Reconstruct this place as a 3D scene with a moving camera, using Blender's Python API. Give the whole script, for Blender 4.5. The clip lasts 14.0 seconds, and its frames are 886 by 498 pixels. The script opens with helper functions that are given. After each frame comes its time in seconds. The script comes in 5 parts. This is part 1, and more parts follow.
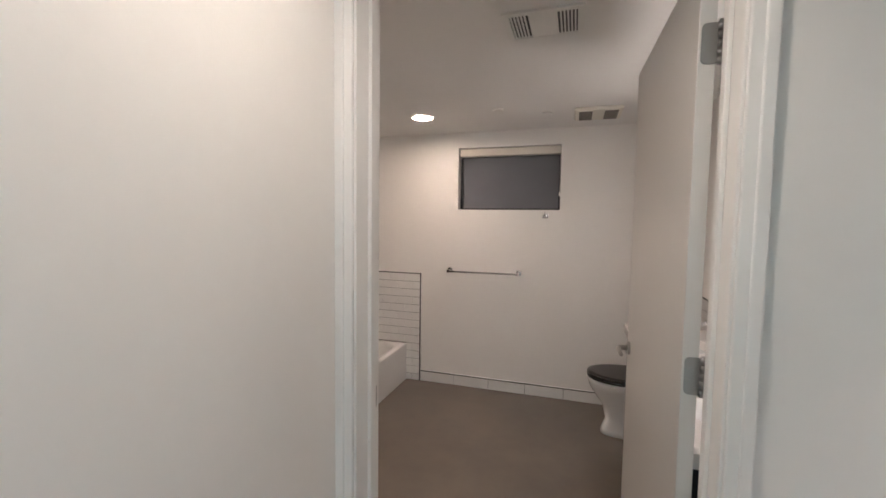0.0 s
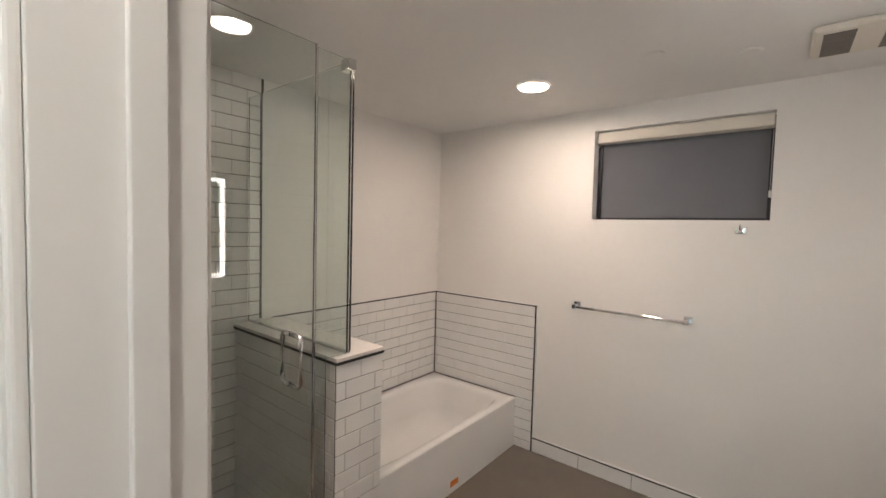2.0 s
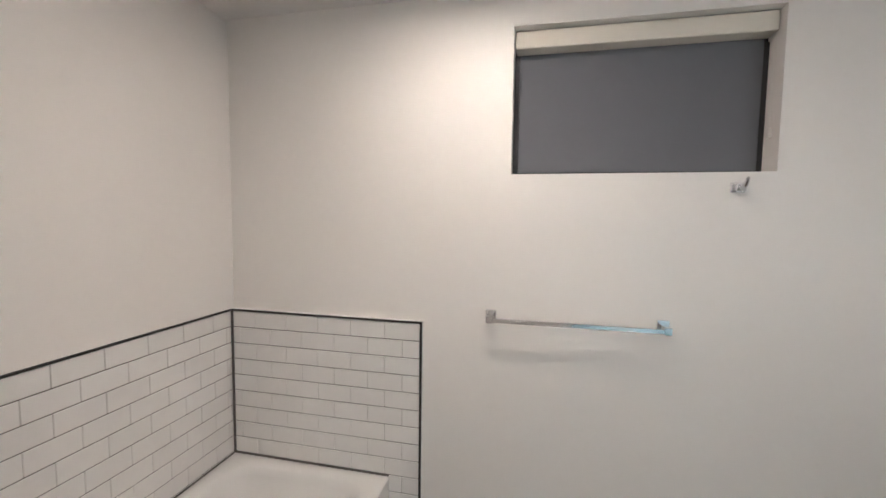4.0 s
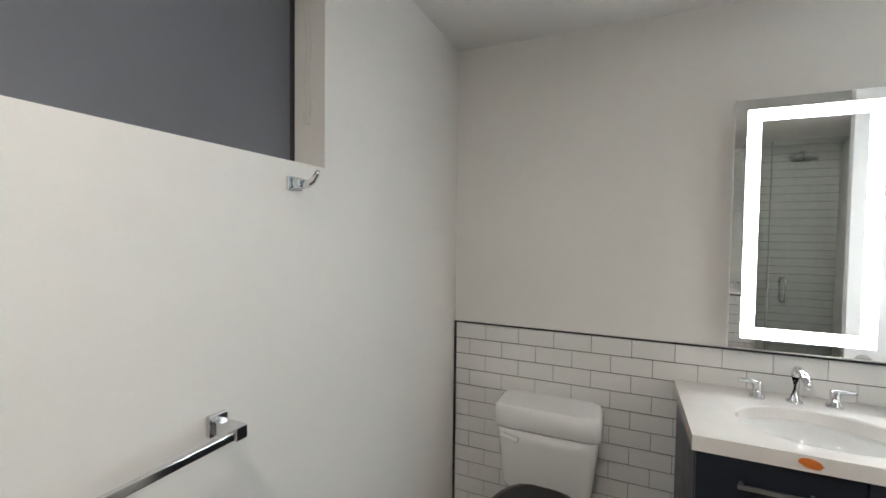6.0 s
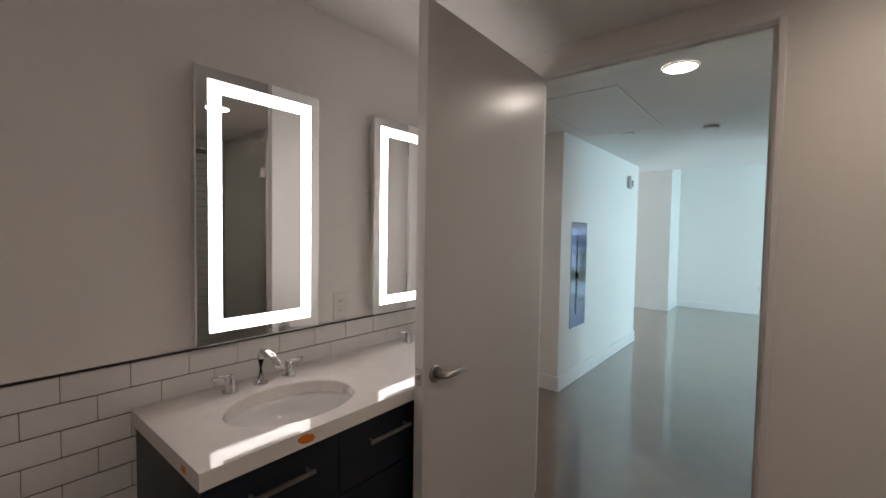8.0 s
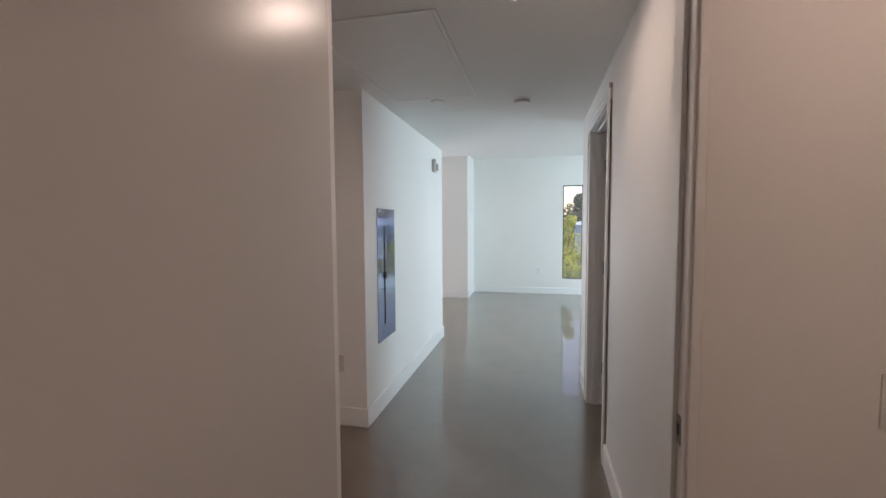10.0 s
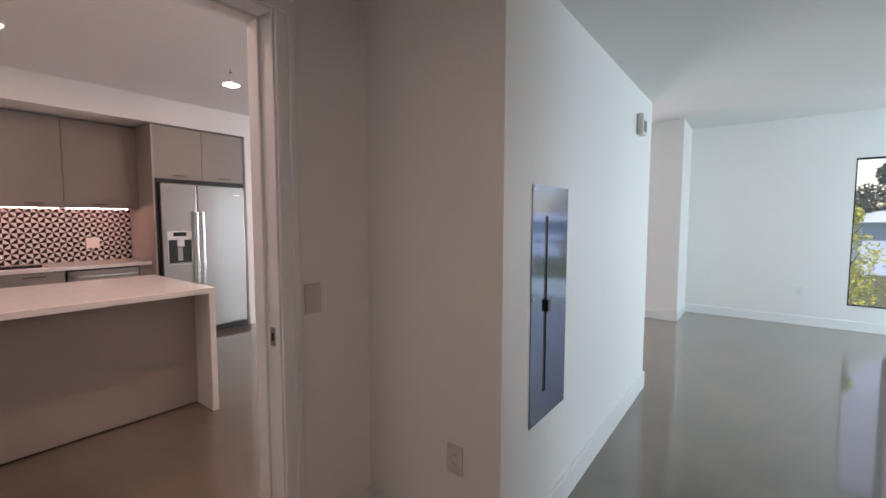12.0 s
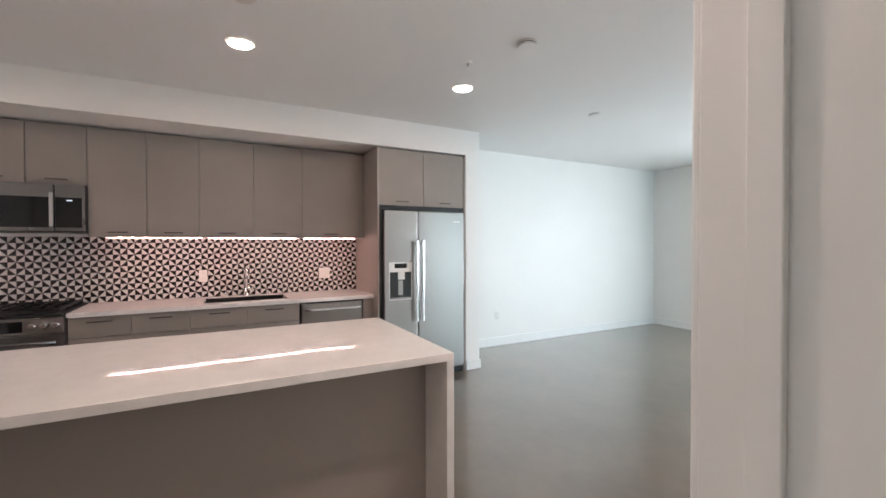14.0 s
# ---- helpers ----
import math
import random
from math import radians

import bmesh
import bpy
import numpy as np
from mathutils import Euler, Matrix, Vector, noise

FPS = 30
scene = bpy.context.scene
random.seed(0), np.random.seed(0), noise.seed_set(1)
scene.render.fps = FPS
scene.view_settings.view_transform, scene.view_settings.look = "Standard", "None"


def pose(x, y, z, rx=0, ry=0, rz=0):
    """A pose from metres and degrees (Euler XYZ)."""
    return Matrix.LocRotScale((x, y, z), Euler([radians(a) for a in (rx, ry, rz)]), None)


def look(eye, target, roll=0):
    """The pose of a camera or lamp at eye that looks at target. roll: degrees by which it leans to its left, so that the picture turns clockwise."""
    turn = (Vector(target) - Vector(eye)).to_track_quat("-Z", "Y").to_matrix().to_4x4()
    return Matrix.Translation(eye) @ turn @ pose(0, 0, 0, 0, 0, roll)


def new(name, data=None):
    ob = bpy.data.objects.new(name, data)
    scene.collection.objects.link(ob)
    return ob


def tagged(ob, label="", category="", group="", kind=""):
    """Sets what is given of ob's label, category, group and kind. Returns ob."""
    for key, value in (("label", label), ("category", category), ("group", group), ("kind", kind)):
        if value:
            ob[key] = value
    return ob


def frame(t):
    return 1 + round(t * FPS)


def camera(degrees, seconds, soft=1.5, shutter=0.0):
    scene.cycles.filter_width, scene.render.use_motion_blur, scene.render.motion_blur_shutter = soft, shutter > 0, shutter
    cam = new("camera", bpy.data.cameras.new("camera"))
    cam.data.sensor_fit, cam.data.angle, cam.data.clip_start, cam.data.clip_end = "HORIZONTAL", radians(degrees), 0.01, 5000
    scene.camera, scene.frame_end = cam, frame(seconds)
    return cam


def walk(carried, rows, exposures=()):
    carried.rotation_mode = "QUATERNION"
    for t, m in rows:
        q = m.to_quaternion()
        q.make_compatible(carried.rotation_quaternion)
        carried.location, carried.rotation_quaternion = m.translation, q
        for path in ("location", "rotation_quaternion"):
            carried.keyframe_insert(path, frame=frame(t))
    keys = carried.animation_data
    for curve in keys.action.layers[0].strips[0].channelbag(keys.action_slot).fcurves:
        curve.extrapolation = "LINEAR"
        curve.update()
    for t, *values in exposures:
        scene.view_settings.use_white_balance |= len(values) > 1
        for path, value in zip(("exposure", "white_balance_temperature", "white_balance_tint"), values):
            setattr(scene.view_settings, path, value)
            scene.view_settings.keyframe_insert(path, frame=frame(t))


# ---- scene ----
cam = camera(93.5, 14.0, soft=1.6)
PATH = [
    (0, (0.117, 0.255, 1.478), (-0.485, 2.157, 1.349), 0.8),
    (0.5, (0.094, 0.6, 1.501), (-0.512, 2.504, 1.417), 0.9),
    (1, (0.121, 0.855, 1.522), (-0.651, 2.699, 1.46), 1.4),
    (1.5, (0.128, 1.078, 1.533), (-0.885, 2.801, 1.464), 1.5),
    (2, (0.027, 1.279, 1.511), (-1.227, 2.835, 1.413), 1.5),
    (2.2, (-0.045, 1.369, 1.504), (-1.376, 2.859, 1.398), 1.2),
    (4.3, (-0.859, 2.463, 1.417), (-0.976, 4.454, 1.273), 0.7),
    (4.6, (-0.873, 2.626, 1.422), (-0.624, 4.606, 1.289), 0.7),
    (5, (-0.882, 2.833, 1.423), (-0.114, 4.677, 1.331), 0.9),
    (5.5, (-0.949, 3.061, 1.432), (0.452, 4.487, 1.352), 0.7),
    (6, (-0.919, 3.206, 1.421), (0.91, 4.013, 1.351), 0.7),
    (6.5, (-0.833, 3.284, 1.385), (1.165, 3.343, 1.331), 0.8),
    (7, (-0.728, 3.318, 1.378), (1.173, 2.699, 1.329), 0.9),
    (7.5, (-0.632, 3.353, 1.408), (0.99, 2.186, 1.33), 0.9),
    (8, (-0.544, 3.376, 1.403), (0.726, 1.833, 1.319), 0.9),
    (8.5, (-0.457, 3.3, 1.396), (0.5, 1.547, 1.299), 0.9),
    (8.7, (-0.412, 3.233, 1.393), (0.435, 1.424, 1.291), 0.6),
    (10.8, (0.012, 1.92, 1.4), (0.402, -0.036, 1.277), -0.3),
    (11, (0.058, 1.763, 1.382), (0.552, -0.17, 1.258), -0.2),
    (11.5, (0.156, 1.458, 1.39), (0.970, -0.362, 1.258), -0.2),
    (12, (0.268, 1.194, 1.37), (1.471, -0.398, 1.229), 0.1),
    (12.5, (0.456, 1.037, 1.361), (1.985, -0.246, 1.237), 0.3),
    (13, (0.744, 0.951, 1.358), (2.457, -0.077, 1.261), 0.4),
    (13.5, (1.099, 0.898, 1.36), (2.896, 0.021, 1.309), 0.6),
    (14, (1.537, 0.85, 1.43), (3.3, -0.093, 1.402), -0.1),
]
EXPOSURES = [(0, 0.94, 6350, 14), (1, 0.98, 6300, 11), (1.5, 1.2, 6250, 10), (2, 1.28, 6250, 10), (4.5, 1.36, 5600, 6), (5.5, 1.46, 5450, 4), (6.5, 1.16, 5550, -2), (7.5, 0.44, 5900, 6), (8.0, 0.14, 6300, 12), (8.7, -0.04, 6800, 24), (10.8, 0.22, 6850, 25), (11.5, 0.14, 6500, 22), (12, 0.08, 6850, 26), (12.5, 0.38, 7400, 29), (13, 0.74, 6850, 19), (13.5, 0.60, 6450, 11), (14, 0.40, 6200, 10)]
SKY, DAY_S = 0.15, 138
LAMP_BATH, LAMP_HALL, LAMP_KITCHEN, MIRROR_BAND = 84, 72, 130, 7.0
walk(cam, [(t, look(eye, goal, roll)) for t, eye, goal, roll in PATH], EXPOSURES)

# ---- light ----
world = bpy.data.worlds.new("world")
scene.world = world
world.use_nodes = True
wn = world.node_tree.nodes
sky = wn.new("ShaderNodeTexSky")
sky.sky_type, sky.sun_disc = "NISHITA", False
sky.sun_elevation, sky.sun_rotation = radians(38), radians(150)
wn["Background"].inputs["Strength"].default_value = SKY
world.node_tree.links.new(sky.outputs[0], wn["Background"].inputs["Color"])

sun = new("sun", bpy.data.lights.new("sun", "SUN"))
sun.data.energy, sun.data.angle, sun.data.color = 5.0, radians(0.6), (1.0, 0.95, 0.86)
sun.matrix_world = look((0, 0, 30), (9.5, -14.0, 8.0))


def area(name, eye, goal, w, h, watts, colour):
    lamp = new(name, bpy.data.lights.new(name, "AREA"))
    lamp.data.shape, lamp.data.size, lamp.data.size_y = "RECTANGLE", w, h
    lamp.data.energy, lamp.data.color = watts, colour
    lamp.matrix_world = look(eye, goal)
    return lamp


# area lamps for daylight in the openings of three unseen living room windows
DAY = (0.54, 0.88, 1.0)
area("window_light", (-3.0, -5.99, 1.2), (-3.0, 0, 1.2), 1.1, 1.75, DAY_S * 0.35, (0.88, 0.95, 1.0))
area("window_light", (-4.15, -3.8, 1.2), (0.0, -3.8, 1.2), 1.75, 1.75, DAY_S, DAY)
area("window_light", (3.175, -5.99, 1.2), (3.2, 0, 0.9), 1.6, 1.75, DAY_S * 0.78, (0.88, 0.95, 1.0))


# ---- materials ----
def mat(name, colour, rough=0.5, metal=0.0, vary=0.06, scale=6.0, fine=60.0, bump=0.0, bump_scale=80.0,
        spread=0.0, piece=0.0, coat=0.0, coat_rough=0.03):
    """Base colour broken up at two scales, with uneven gloss and fine relief. piece: variation from piece to piece."""
    m = bpy.data.materials.new(name)
    m.use_nodes = True
    nt = m.node_tree
    n, l = nt.nodes, nt.links
    p = n["Principled BSDF"]
    p.inputs["Metallic"].default_value = metal
    p.inputs["Coat Weight"].default_value = coat
    p.inputs["Coat Roughness"].default_value = coat_rough
    pos = n.new("ShaderNodeNewGeometry").outputs["Position"]
    big = n.new("ShaderNodeTexNoise")
    big.inputs["Scale"].default_value, big.inputs["Detail"].default_value = scale, 4
    small = n.new("ShaderNodeTexNoise")
    small.inputs["Scale"].default_value, small.inputs["Detail"].default_value = fine, 3
    l.new(pos, big.inputs["Vector"])
    l.new(pos, small.inputs["Vector"])
    add = n.new("ShaderNodeMath")
    add.operation = "MULTIPLY_ADD"
    add.inputs[1].default_value = 0.35
    l.new(small.outputs[0], add.inputs[0])
    l.new(big.outputs[0], add.inputs[2])
    last = add.outputs[0]
    if piece:
        oi = n.new("ShaderNodeObjectInfo")
        pa = n.new("ShaderNodeMath")
        pa.operation = "MULTIPLY_ADD"
        pa.inputs[1].default_value = piece
        l.new(oi.outputs["Random"], pa.inputs[0])
        l.new(last, pa.inputs[2])
        last = pa.outputs[0]
    ramp = n.new("ShaderNodeMapRange")
    ramp.inputs["From Min"].default_value, ramp.inputs["From Max"].default_value = 0.35, 1.0 + piece
    ramp.inputs["To Min"].default_value, ramp.inputs["To Max"].default_value = 1 - vary, 1 + vary
    l.new(last, ramp.inputs["Value"])
    mul = n.new("ShaderNodeVectorMath")
    mul.operation = "SCALE"
    mul.inputs[0].default_value = colour
    l.new(ramp.outputs[0], mul.inputs["Scale"])
    l.new(mul.outputs[0], p.inputs["Base Color"])
    rr = n.new("ShaderNodeMapRange")
    rr.inputs["To Min"].default_value, rr.inputs["To Max"].default_value = max(0.02, rough - spread), rough + spread
    rr.inputs["From Min"].default_value, rr.inputs["From Max"].default_value = 0.3, 0.7
    l.new(big.outputs[0], rr.inputs["Value"])
    l.new(rr.outputs[0], p.inputs["Roughness"])
    if bump:
        bt = n.new("ShaderNodeTexNoise")
        bt.inputs["Scale"].default_value, bt.inputs["Detail"].default_value = bump_scale, 3
        l.new(pos, bt.inputs["Vector"])
        b = n.new("ShaderNodeBump")
        b.inputs["Strength"].default_value, b.inputs["Distance"].default_value = bump, 0.002
        l.new(bt.outputs[0], b.inputs["Height"])
        l.new(b.outputs[0], p.inputs["Normal"])
    return m


def glow(name, colour, strength):
    m = bpy.data.materials.new(name)
    m.use_nodes = True
    p = m.node_tree.nodes["Principled BSDF"]
    p.inputs["Base Color"].default_value = (0.8, 0.8, 0.8, 1)
    p.inputs["Emission Color"].default_value = (*colour, 1)
    p.inputs["Emission Strength"].default_value = strength
    return m


def glass(name, tint, rough=0.0):
    m = bpy.data.materials.new(name)
    m.use_nodes = True
    p = m.node_tree.nodes["Principled BSDF"]
    p.inputs["Base Color"].default_value = (*tint, 1)
    p.inputs["Transmission Weight"].default_value = 1
    p.inputs["Roughness"].default_value = rough
    p.inputs["IOR"].default_value = 1.45
    return m


PAINT = mat("wall_paint", (0.80, 0.78, 0.75), 0.5, vary=0.025, scale=1.3, fine=25, bump=0.10, bump_scale=170, spread=0.015)
CEIL = mat("ceiling_paint", (0.76, 0.75, 0.73), 0.5, vary=0.025, scale=1.0, fine=20, bump=0.10, bump_scale=150, spread=0.015)
TRIM = mat("trim_paint", (0.80, 0.79, 0.77), 0.34, vary=0.02, scale=3, fine=40, bump=0.02, bump_scale=90, spread=0.006)
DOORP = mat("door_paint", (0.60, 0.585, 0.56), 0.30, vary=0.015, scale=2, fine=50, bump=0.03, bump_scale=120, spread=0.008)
CONC = mat("polished_concrete", (0.132, 0.101, 0.072), 0.31, vary=0.26, scale=1.6, fine=9, spread=0.012, coat=1.0, coat_rough=0.06)
CONC.node_tree.nodes["Principled BSDF"].inputs["Coat IOR"].default_value = 1.6
TILE = mat("white_glazed_tile", (0.78, 0.77, 0.75), 0.16, vary=0.05, scale=9, fine=30, bump=0.06, bump_scale=25, spread=0.05, piece=0.35)
GROUT = mat("grey_grout", (0.11, 0.10, 0.095), 0.85, vary=0.2, scale=12, fine=120, bump=0.3, bump_scale=300)
BLACKTRIM = mat("black_tile_edge", (0.02, 0.02, 0.02), 0.4, vary=0.2, scale=10)
CERAMIC = mat("white_ceramic", (0.80, 0.80, 0.79), 0.10, vary=0.015, scale=3, spread=0.03, coat=0.3)
TUBM = mat("white_enamel", (0.80, 0.79, 0.77), 0.16, vary=0.015, scale=3, spread=0.04)
CHROME = mat("chrome", (0.72, 0.72, 0.73), 0.10, 1.0, vary=0.03, spread=0.04)
NICKEL = mat("satin_nickel", (0.42, 0.40, 0.38), 0.32, 1.0, vary=0.06, spread=0.06)
HINGE = mat("hinge_steel", (0.30, 0.29, 0.28), 0.36, 0.9, vary=0.1, spread=0.08)
STEEL = mat("stainless_steel", (0.36, 0.338, 0.32), 0.30, 1.0, vary=0.04, scale=2, fine=140, bump=0.02, bump_scale=300, spread=0.012)
PANELM = mat("blue_grey_panel_steel", (0.31, 0.36, 0.48), 0.12, 1.0, vary=0.08, scale=2, spread=0.04)
BLACK = mat("black_plastic", (0.012, 0.012, 0.013), 0.35, vary=0.15, spread=0.05)
BLACKGLASS = mat("black_glass", (0.008, 0.008, 0.009), 0.06, vary=0.1, spread=0.02)
SEAT = mat("dark_seat_plastic", (0.014, 0.012, 0.012), 0.24, vary=0.06, spread=0.01)
NAVY = mat("navy_lacquer", (0.008, 0.012, 0.021), 0.42, vary=0.15, scale=4, fine=80, spread=0.08)
QUARTZ = mat("white_quartz", (0.74, 0.71, 0.68), 0.035, vary=0.05, scale=14, fine=160, spread=0.003)
QUARTZ.node_tree.nodes["Principled BSDF"].inputs["Specular IOR Level"].default_value = 0.28
CABINET = mat("taupe_laminate", (0.27, 0.235, 0.212), 0.42, vary=0.05, scale=3, fine=90, bump=0.04, bump_scale=200, spread=0.015)
CABSIDE = mat("taupe_panel", (0.35, 0.305, 0.277), 0.48, vary=0.05, scale=3, fine=90, spread=0.015)
FABRIC = mat("grey_blind_fabric", (0.145, 0.152, 0.168), 0.85, vary=0.05, scale=5, fine=400, bump=0.2, bump_scale=900)
BLINDW = mat("cream_blind_cassette", (0.72, 0.68, 0.60), 0.45, vary=0.03, scale=5)
WINBLACK = mat("black_window_frame", (0.018, 0.019, 0.022), 0.4, vary=0.15, spread=0.06)
PLASTIC = mat("white_plastic", (0.74, 0.73, 0.70), 0.35, vary=0.03, scale=20, spread=0.05)
GREYGRILLE = mat("grey_grille", (0.20, 0.18, 0.16), 0.6, vary=0.1, scale=30)
ORANGE = mat("orange_sticker", (0.62, 0.17, 0.02), 0.5, vary=0.15, scale=40)
MIRROR = mat("mirror_silver", (0.86, 0.87, 0.87), 0.015, 1.0, vary=0.01, spread=0.0)
GLASS = glass("clear_glass", (0.97, 0.99, 0.98))
GREENGLASS = glass("green_edge_glass", (0.93, 0.98, 0.955))
FROST = mat("frosted_mirror_edge", (0.78, 0.78, 0.77), 0.3, 0.0, vary=0.02)
LAMPB = glow("lit_diffuser_warm", (1.0, 0.79, 0.64), LAMP_BATH)
LAMPB2 = glow("lit_diffuser_shower", (1.0, 0.79, 0.64), LAMP_BATH * 0.8)
# diffuser of the two added, unseen lamps that brighten the island panel
LAMPK_ADDED = glow("lit_diffuser_added", (1.0, 0.77, 0.66), LAMP_KITCHEN * 1.8)
LAMPH = glow("lit_diffuser_hall", (1.0, 0.87, 0.74), LAMP_HALL)
LAMPK = glow("lit_diffuser_kitchen", (1.0, 0.77, 0.66), LAMP_KITCHEN)
STRIP = glow("lit_strip", (1.0, 0.58, 0.50), 95)
BAND = glow("lit_mirror_band", (1.0, 0.91, 0.84), MIRROR_BAND)
DARKSTEEL = mat("dark_stainless_steel", (0.24, 0.235, 0.235), 0.28, 1.0, vary=0.05, scale=2, fine=140, spread=0.012)
PULL = mat("bronze_pull", (0.075, 0.06, 0.052), 0.4, 0.3, vary=0.1, spread=0.02)
# sink steel with the bowl's shade put into its colour
SINKSTEEL = mat("shadowy_sink_steel", (0.16, 0.15, 0.15), 0.35, 0.8, vary=0.1, spread=0.02)
GREYPLATE = mat("grey_plate_plastic", (0.62, 0.58, 0.54), 0.4, vary=0.04, scale=20)
GREENLED = glow("lit_display", (0.7, 0.85, 1.0), 0.6)
MOSB = mat("black_mosaic", (0.018, 0.014, 0.014), 0.25, vary=0.2, scale=20)
MOSW = mat("white_mosaic", (0.62, 0.585, 0.56), 0.25, vary=0.06, scale=20)
LEAF = mat("yellow_green_leaf", (0.42, 0.45, 0.09), 0.5, vary=0.5, scale=9, fine=40)
DARKLEAF = mat("dark_leaf", (0.075, 0.105, 0.095), 0.6, vary=0.5, scale=3, fine=20)
BARK = mat("bark", (0.10, 0.07, 0.05), 0.9, vary=0.3, scale=8, bump=0.5, bump_scale=30)
STUCCO = mat("pale_blue_stucco", (0.54, 0.68, 0.92), 0.9, vary=0.08, scale=1.5, fine=60, bump=0.2, bump_scale=80)
ROOF = mat("pale_blue_roof_sheet", (0.42, 0.52, 0.68), 0.9, vary=0.3, scale=2, fine=30)
FENCE = mat("white_fence_paint", (0.72, 0.72, 0.70), 0.6, vary=0.1, scale=6)
GROUND = mat("grass_ground", (0.07, 0.09, 0.035), 0.95, vary=0.35, scale=1.2, fine=12, bump=0.4, bump_scale=20)
DARKROOM = mat("unlit_room_paint", (0.74, 0.72, 0.69), 0.6, vary=0.03, scale=1.3)


# ---- building helpers ----
def bm_box(x0, y0, z0, x1, y1, z1, bevel=0.0, bm=None, seg=2):
    own = bmesh.new()
    lo = Vector((min(x0, x1), min(y0, y1), min(z0, z1)))
    hi = Vector((max(x0, x1), max(y0, y1), max(z0, z1)))
    bmesh.ops.create_cube(own, size=1, matrix=Matrix.LocRotScale((lo + hi) / 2, None, hi - lo))
    if bevel:
        bmesh.ops.bevel(own, geom=own.edges[:], offset=bevel, segments=seg, profile=0.5, affect="EDGES")
    if bm is None:
        return own
    me = bpy.data.meshes.new("tmp")
    own.to_mesh(me)
    bm.from_mesh(me)
    bpy.data.meshes.remove(me)
    own.free()
    return bm


def boxes(*rows, bevel=0.0):
    bm = bmesh.new()
    for r in rows:
        bm_box(*r, bevel=bevel, bm=bm)
    return bm


def bm_tube(points, radius, bm=None, sides=12, caps=True):
    """A round bar through points."""
    bm = bm or bmesh.new()
    pts = [Vector(p) for p in points]
    rings = []
    for i, p in enumerate(pts):
        a, b = pts[max(0, i - 1)], pts[min(len(pts) - 1, i + 1)]
        q = (b - a).to_track_quat("Z", "Y")
        r = radius[i] if isinstance(radius, (list, tuple)) else radius
        rings.append([bm.verts.new(p + q @ Vector((r * math.cos(2 * math.pi * k / sides), r * math.sin(2 * math.pi * k / sides), 0)))
                      for k in range(sides)])
    for a, b in zip(rings, rings[1:]):
        for k in range(sides):
            bm.faces.new((a[k], a[(k + 1) % sides], b[(k + 1) % sides], b[k])).smooth = True
    if caps:
        bm.faces.new(rings[0][::-1])
        bm.faces.new(rings[-1])
    return bm


def arc(c, r, a0, a1, u, v, n=8):
    c, u, v = Vector(c), Vector(u), Vector(v)
    return [c + r * (math.cos(radians(a0 + (a1 - a0) * k / n)) * u + math.sin(radians(a0 + (a1 - a0) * k / n)) * v) for k in range(n + 1)]


def ring(bm, cx, cy, z, ax, ay, power=2.0, n=40):
    out = []
    for k in range(n):
        a = 2 * math.pi * k / n
        c, s = math.cos(a), math.sin(a)
        out.append(bm.verts.new((cx + ax * math.copysign(abs(c) ** (2 / power), c), cy + ay * math.copysign(abs(s) ** (2 / power), s), z)))
    return out


def loft(bm, rings, close_first=False, close_last=False, smooth=True):
    n = len(rings[0])
    for a, b in zip(rings, rings[1:]):
        for k in range(n):
            bm.faces.new((a[k], a[(k + 1) % n], b[(k + 1) % n], b[k])).smooth = smooth
    if close_first:
        bm.faces.new(rings[0][::-1])
    if close_last:
        bm.faces.new(rings[-1])
    return bm


def disc(x, y, z0, z1, r, n=32):
    bm = bmesh.new()
    b = 0.25 * abs(z1 - z0)
    lo, hi = min(z0, z1), max(z0, z1)
    loft(bm, [ring(bm, x, y, lo, r - b, r - b, 2, n), ring(bm, x, y, lo + b, r, r, 2, n), ring(bm, x, y, hi, r, r, 2, n)], True, True, False)
    return bm


def base_of(ob):
    p = Vector((0, 0, 0))
    while ob:
        p += ob.location
        ob = ob.parent
    return p


def finish(name, bm, material):
    bmesh.ops.recalc_face_normals(bm, faces=bm.faces[:])
    me = bpy.data.meshes.new(name)
    bm.to_mesh(me)
    bm.free()
    for m in (material if isinstance(material, (list, tuple)) else (material,)):
        me.materials.append(m)
    return me


def thing(name, loc, label="", category="", group="", kind=""):
    ob = new(name)
    ob.empty_display_size = 0.05
    ob.location = loc
    return tagged(ob, label, category, group, kind)


def part(name, bm, material, parent, label=""):
    """One mesh object under a thing or a part; the mesh is given in world metres."""
    bmesh.ops.translate(bm, vec=-base_of(parent), verts=bm.verts[:])
    ob = new(name, finish(name, bm, material))
    ob.parent = parent
    return tagged(ob, label)


def solo(name, bm, material, label="", category="", group="", kind=""):
    return tagged(new(name, finish(name, bm, material)), label, category, group, kind)


def wall(name, label, *rows, material=None):
    return solo(name, boxes(*rows), material or PAINT, label, "wall", kind="structure")


# ---- setting ----
BF = -0.045         # the bathroom floor lies a little lower
BY = 1.485         # bathroom face of the door wall
C = 2.285          # bathroom and hall ceiling
K = 2.69           # kitchen and living room ceiling
solo("floor", boxes((-4.2, -6.1, -0.12, 6.5, BY + 0.002, 0), (1.0605, BY + 0.002, -0.12, 6.5, 4.1, 0), (-4.2, BY + 0.002, -0.12, -2.3005, 4.1, 0)), CONC, "smooth polished grey-brown concrete floor slab", "floor", kind="structure")
solo("floor_bath", boxes((-2.30, BY + 0.0025, -0.13, 1.06, 4.1, BF)), CONC, "smooth polished brown concrete bathroom floor", "floor", kind="structure")
